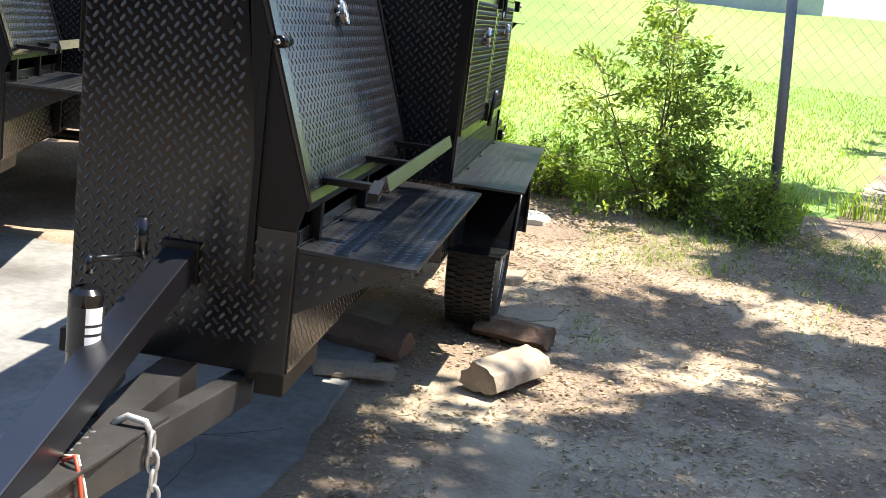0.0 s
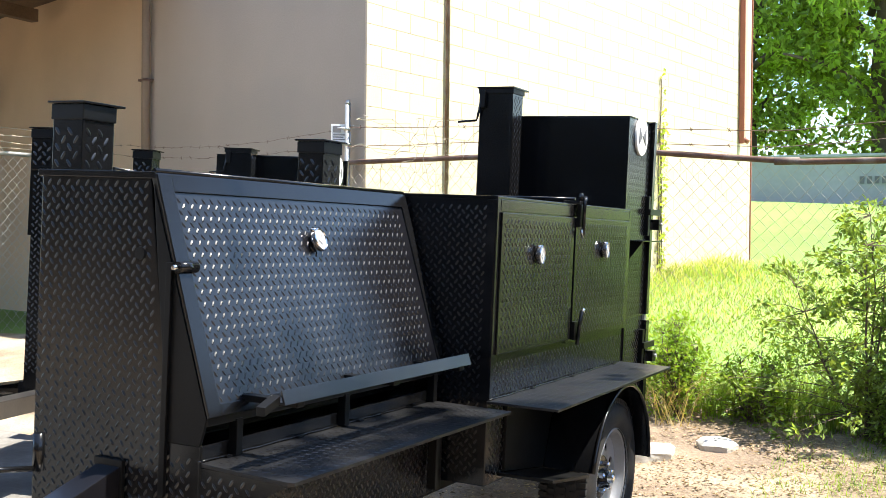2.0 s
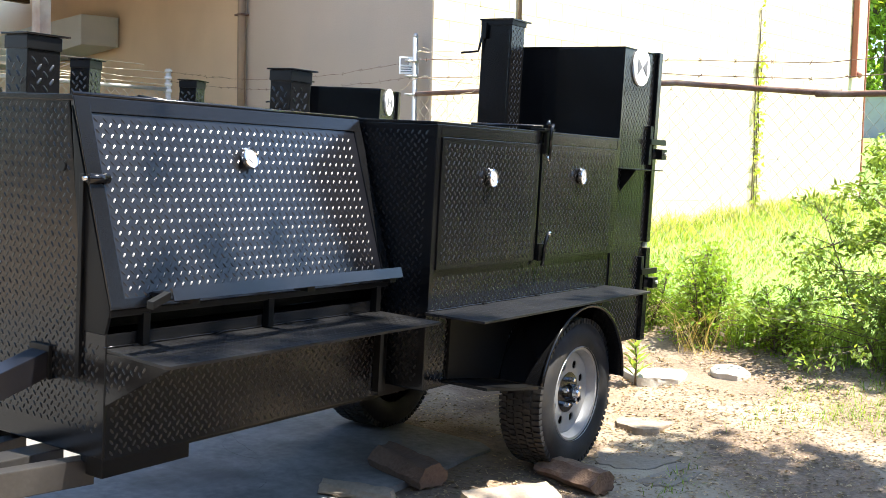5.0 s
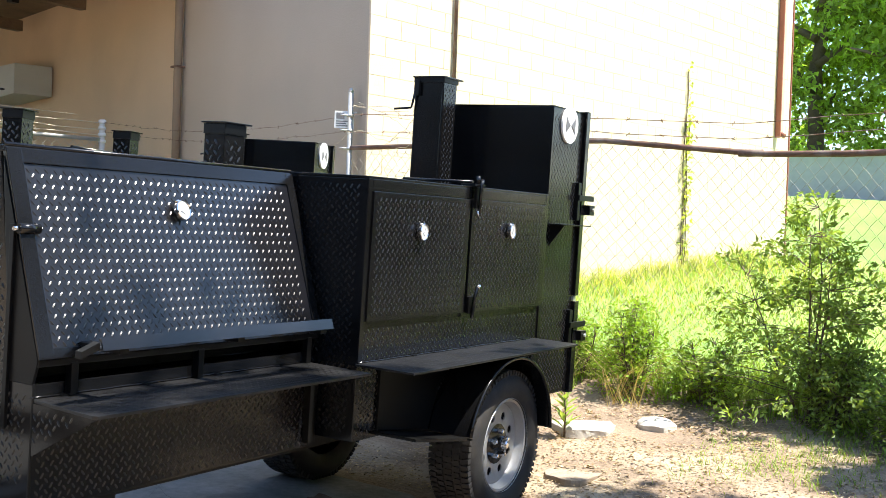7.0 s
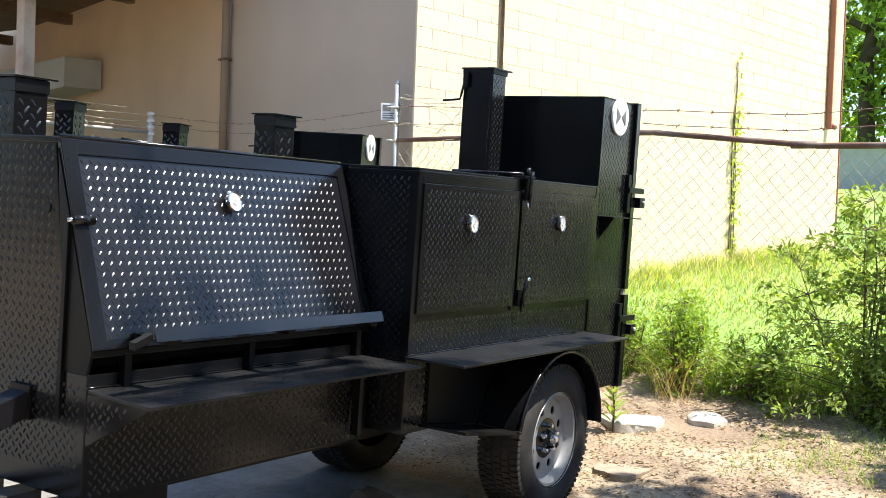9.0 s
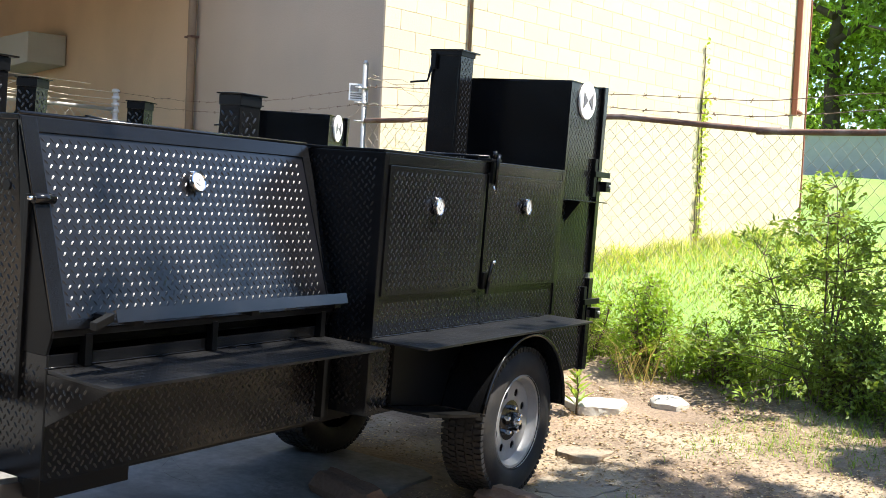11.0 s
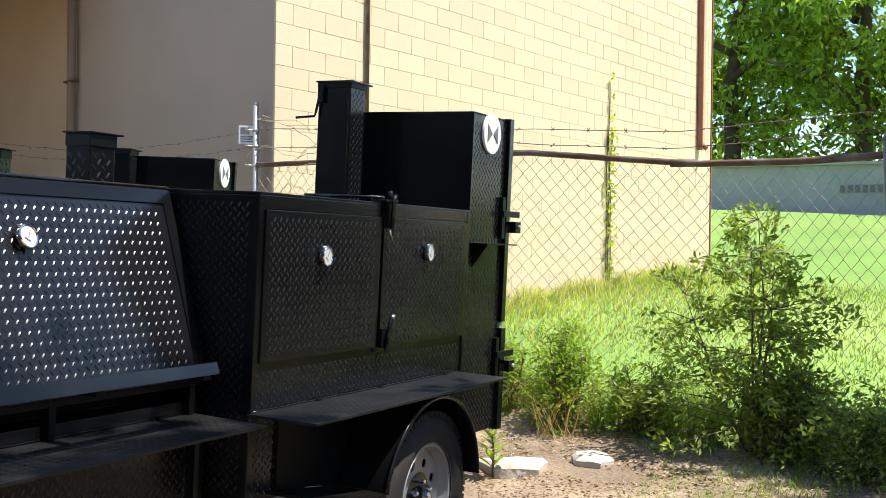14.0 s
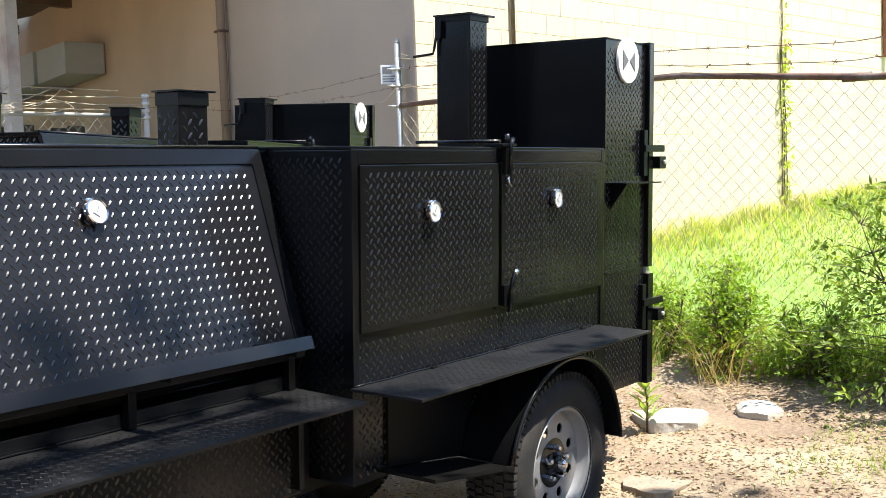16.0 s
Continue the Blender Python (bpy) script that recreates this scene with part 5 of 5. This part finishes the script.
# ---- loose things on the ground ----
def split_log(name, a, b, radius, mat, label, seed, flat=0.55, thing=True):
    r = random.Random(seed)
    a, b = Vector(a), Vector(b)
    d = (b - a).normalized()
    u = d.cross(Vector((0, 0, 1))).normalized()
    v = u.cross(d)
    bm = bmesh.new()
    rings = []
    outline = []
    for k in range(22):
        t = 2 * math.pi * k / 22
        rr = radius * (1 + 0.1 * r.uniform(-1, 1) + (0.12 if k % 7 == 0 else 0))
        outline.append((math.cos(t) * rr * 1.1, max(-flat * radius, math.sin(t) * rr * (0.9 if math.sin(t) > 0 else 1))))
    for i in range(9):
        f = i / 8
        c = a.lerp(b, f)
        rings.append([bm.verts.new(c + u * (p * (1 + 0.05 * r.uniform(-1, 1))) + v * (q + flat * radius + 0.004 * r.uniform(-1, 1)) + d * 0.01 * r.uniform(-1, 1)) for p, q in outline])
    for i in range(8):
        for k in range(22):
            bm.faces.new((rings[i][k], rings[i][(k + 1) % 22], rings[i + 1][(k + 1) % 22], rings[i + 1][k]))
    bm.faces.new(rings[0][::-1])
    bm.faces.new(rings[-1])
    bmesh.ops.recalc_face_normals(bm, faces=bm.faces[:])
    smooth(bm, 30)
    return tagged(part(name, bm, mat), label, "firewood", "firewood logs")


split_log("firewood_log", (1.58, -0.19, hill(1.6, -0.19) + 0.008), (1.92, -0.37, hill(1.9, -0.37) + 0.008), 0.07, WOOD, "grey weathered split firewood log on the dirt", 1)
split_log("firewood_log", (2.36, -0.10, hill(2.3, -0.1) + 0.008), (2.28, -0.42, hill(2.2, -0.42) + 0.008), 0.06, WOOD_DARK, "brown bark-covered log chocking the tyre", 2)
split_log("firewood_log", (1.92, 0.46, hill(1.9, 0.46) + 0.02), (1.83, 0.13, hill(1.83, 0.13) + 0.014), 0.065, WOOD_DARK, "dark log lying under the trailer", 3)
split_log("firewood_log", (1.45, 0.40, hill(1.45, 0.4) + 0.02), (1.54, 0.12, hill(1.5, 0.12) + 0.014), 0.035, WOOD, "pale split stick of firewood", 4)


def rock(x, y, sx, sy, sz, seed, label):
    bm = bmesh.new()
    r = random.Random(seed)
    for i in range(17):
        a, k = 2 * math.pi * i / 17 + r.uniform(-0.15, 0.15), r.uniform(0.72, 1.12)
        for z, inset in ((-0.6, 1.0), (0.35 + 0.3 * r.random(), 1.0), (0.9 + 0.25 * math.sin(a + seed), r.uniform(0.75, 0.9))):
            bm.verts.new((sx * k * inset * math.cos(a), sy * k * inset * math.sin(a), sz * z))
    bmesh.ops.convex_hull(bm, input=bm.verts[:])
    bmesh.ops.delete(bm, geom=[v for v in bm.verts if not v.link_faces], context="VERTS")
    bmesh.ops.subdivide_edges(bm, edges=bm.edges[:], cuts=1, use_grid_fill=True)
    for v in bm.verts:
        v.co = v.co * (1 + 0.05 * noise.noise(v.co * 22 + Vector((seed, 0, 0)))) + Vector((x, y, hill(x, y)))
    smooth(bm, 18)
    tagged(part("stone", bm, STONE), label, "stone", "pale stones")


rock(4.42, -0.17, 0.105, 0.115, 0.05, 1, "flat broken pale stone on the dirt")
rock(4.15, 0.18, 0.2, 0.2, 0.055, 4, "pale broken concrete chunk beside the sapling")
worn = bmesh.new()
for wx, wy, wr in ((3.0, -0.28, 0.26), (3.45, -0.1, 0.2), (2.75, -0.5, 0.17)):
    ring = [(wx + wr * 1.25 * math.cos(a) * (1 + 0.3 * noise.noise((math.cos(a) * 2, math.sin(a) * 2, wx))), wy + wr * 0.7 * math.sin(a) * (1 + 0.3 * noise.noise((math.cos(a) * 2, math.sin(a) * 2, wy + 5)))) for a in [2 * math.pi * k / 26 for k in range(26)]]
    z = hill(wx, wy)
    prism(ring, "z", z - 0.04, z + 0.006, 0.004, worn)
tagged(part("worn_slab", worn, material("worn_pale_concrete", (0.3, 0.25, 0.19), 0.9, vary=0.3, scale=5, fine=45, bump=0.6, depth=0.012, stain=(0.24, 0.17, 0.11), stain_amount=0.8, stain_scale=5)), "broken pale concrete half buried in dirt", "concrete", kind="structure")

# white wall far behind the lawn
fw = empty("far_wall", "low white wall with dark lettering beyond the lawn", "wall", kind="structure")
FARW = material("far_white_paint", (0.38, 0.39, 0.41), 0.8, vary=0.12, scale=0.6, fine=8, bump=0.1)
part("wall_panel", box(26.6, 26.9, -5.6, 9.4, 1.9, 3.5, 0.01), FARW, fw)
part("coping", box(26.5, 27.0, -5.6, 9.4, 3.5, 3.57, 0.01), FARW, fw)
for i in range(7):
    part("letter_bar", box(26.57, 26.598, 1.31 - 0.17 * i, 1.42 - 0.17 * i, 2.84, 3.02, 0.004), GREY_MARK, fw)


# ---- blocks of the sunlit wall ----
COURSE = 0.1745


def block_mesh(w):
    bm = box(0, w - 0.004, -0.0025, 0.02, 0, COURSE - 0.004, 0)
    bmesh.ops.bevel(bm, geom=[e for e in bm.edges if all(v.co.y < 0 for v in e.verts)], offset=0.002, segments=1, affect="EDGES")
    me = bpy.data.meshes.new("block")
    bm.to_mesh(me)
    bm.free()
    me.materials.append(BLOCK)
    return me


whole, halfb = block_mesh(0.4), block_mesh(0.2)
rest_v, rest_f = [], []
count = 0
for row in range(43):
    z = -0.155 + row * COURSE
    x = 0.0
    first = row % 2
    while x < WALL_END - 0.02:
        w = 0.2 if (first and x == 0) or x > WALL_END - 0.32 else 0.4
        w = min(w, WALL_END - 0.01 - x)
        if w > 0.1:
            if 6 <= row <= 27 and x < 5.6 and count < 300:
                ob = new("block", whole if w > 0.3 else halfb)
                ob.parent = sw
                ob.location = (x, 0, z)
                count += 1
            else:
                spans = [(x, x + w - 0.004)]
                if z + COURSE > WIN[2] and z < WIN[3] and x < WIN[1] and x + w > WIN[0]:
                    spans = [(x, WIN[0]), (WIN[1], x + w - 0.004)]
                for a, b in spans:
                    if b - a < 0.02:
                        continue
                    k = len(rest_v)
                    d, e = 0.002, COURSE - 0.004
                    rest_v += [(a, 0.006, z), (b, 0.006, z), (b, 0.006, z + e), (a, 0.006, z + e),
                               (a + d, -0.0025, z + d), (b - d, -0.0025, z + d), (b - d, -0.0025, z + e - d), (a + d, -0.0025, z + e - d)]
                    rest_f += [(k + 4, k + 5, k + 6, k + 7), (k, k + 1, k + 5, k + 4), (k + 1, k + 2, k + 6, k + 5), (k + 2, k + 3, k + 7, k + 6), (k + 3, k, k + 4, k + 7)]
        x += w
rest = part("blocks", soup("blocks", rest_v, rest_f, BLOCK_REST), BLOCK_REST, sw)
rest["kind"] = "stuff"
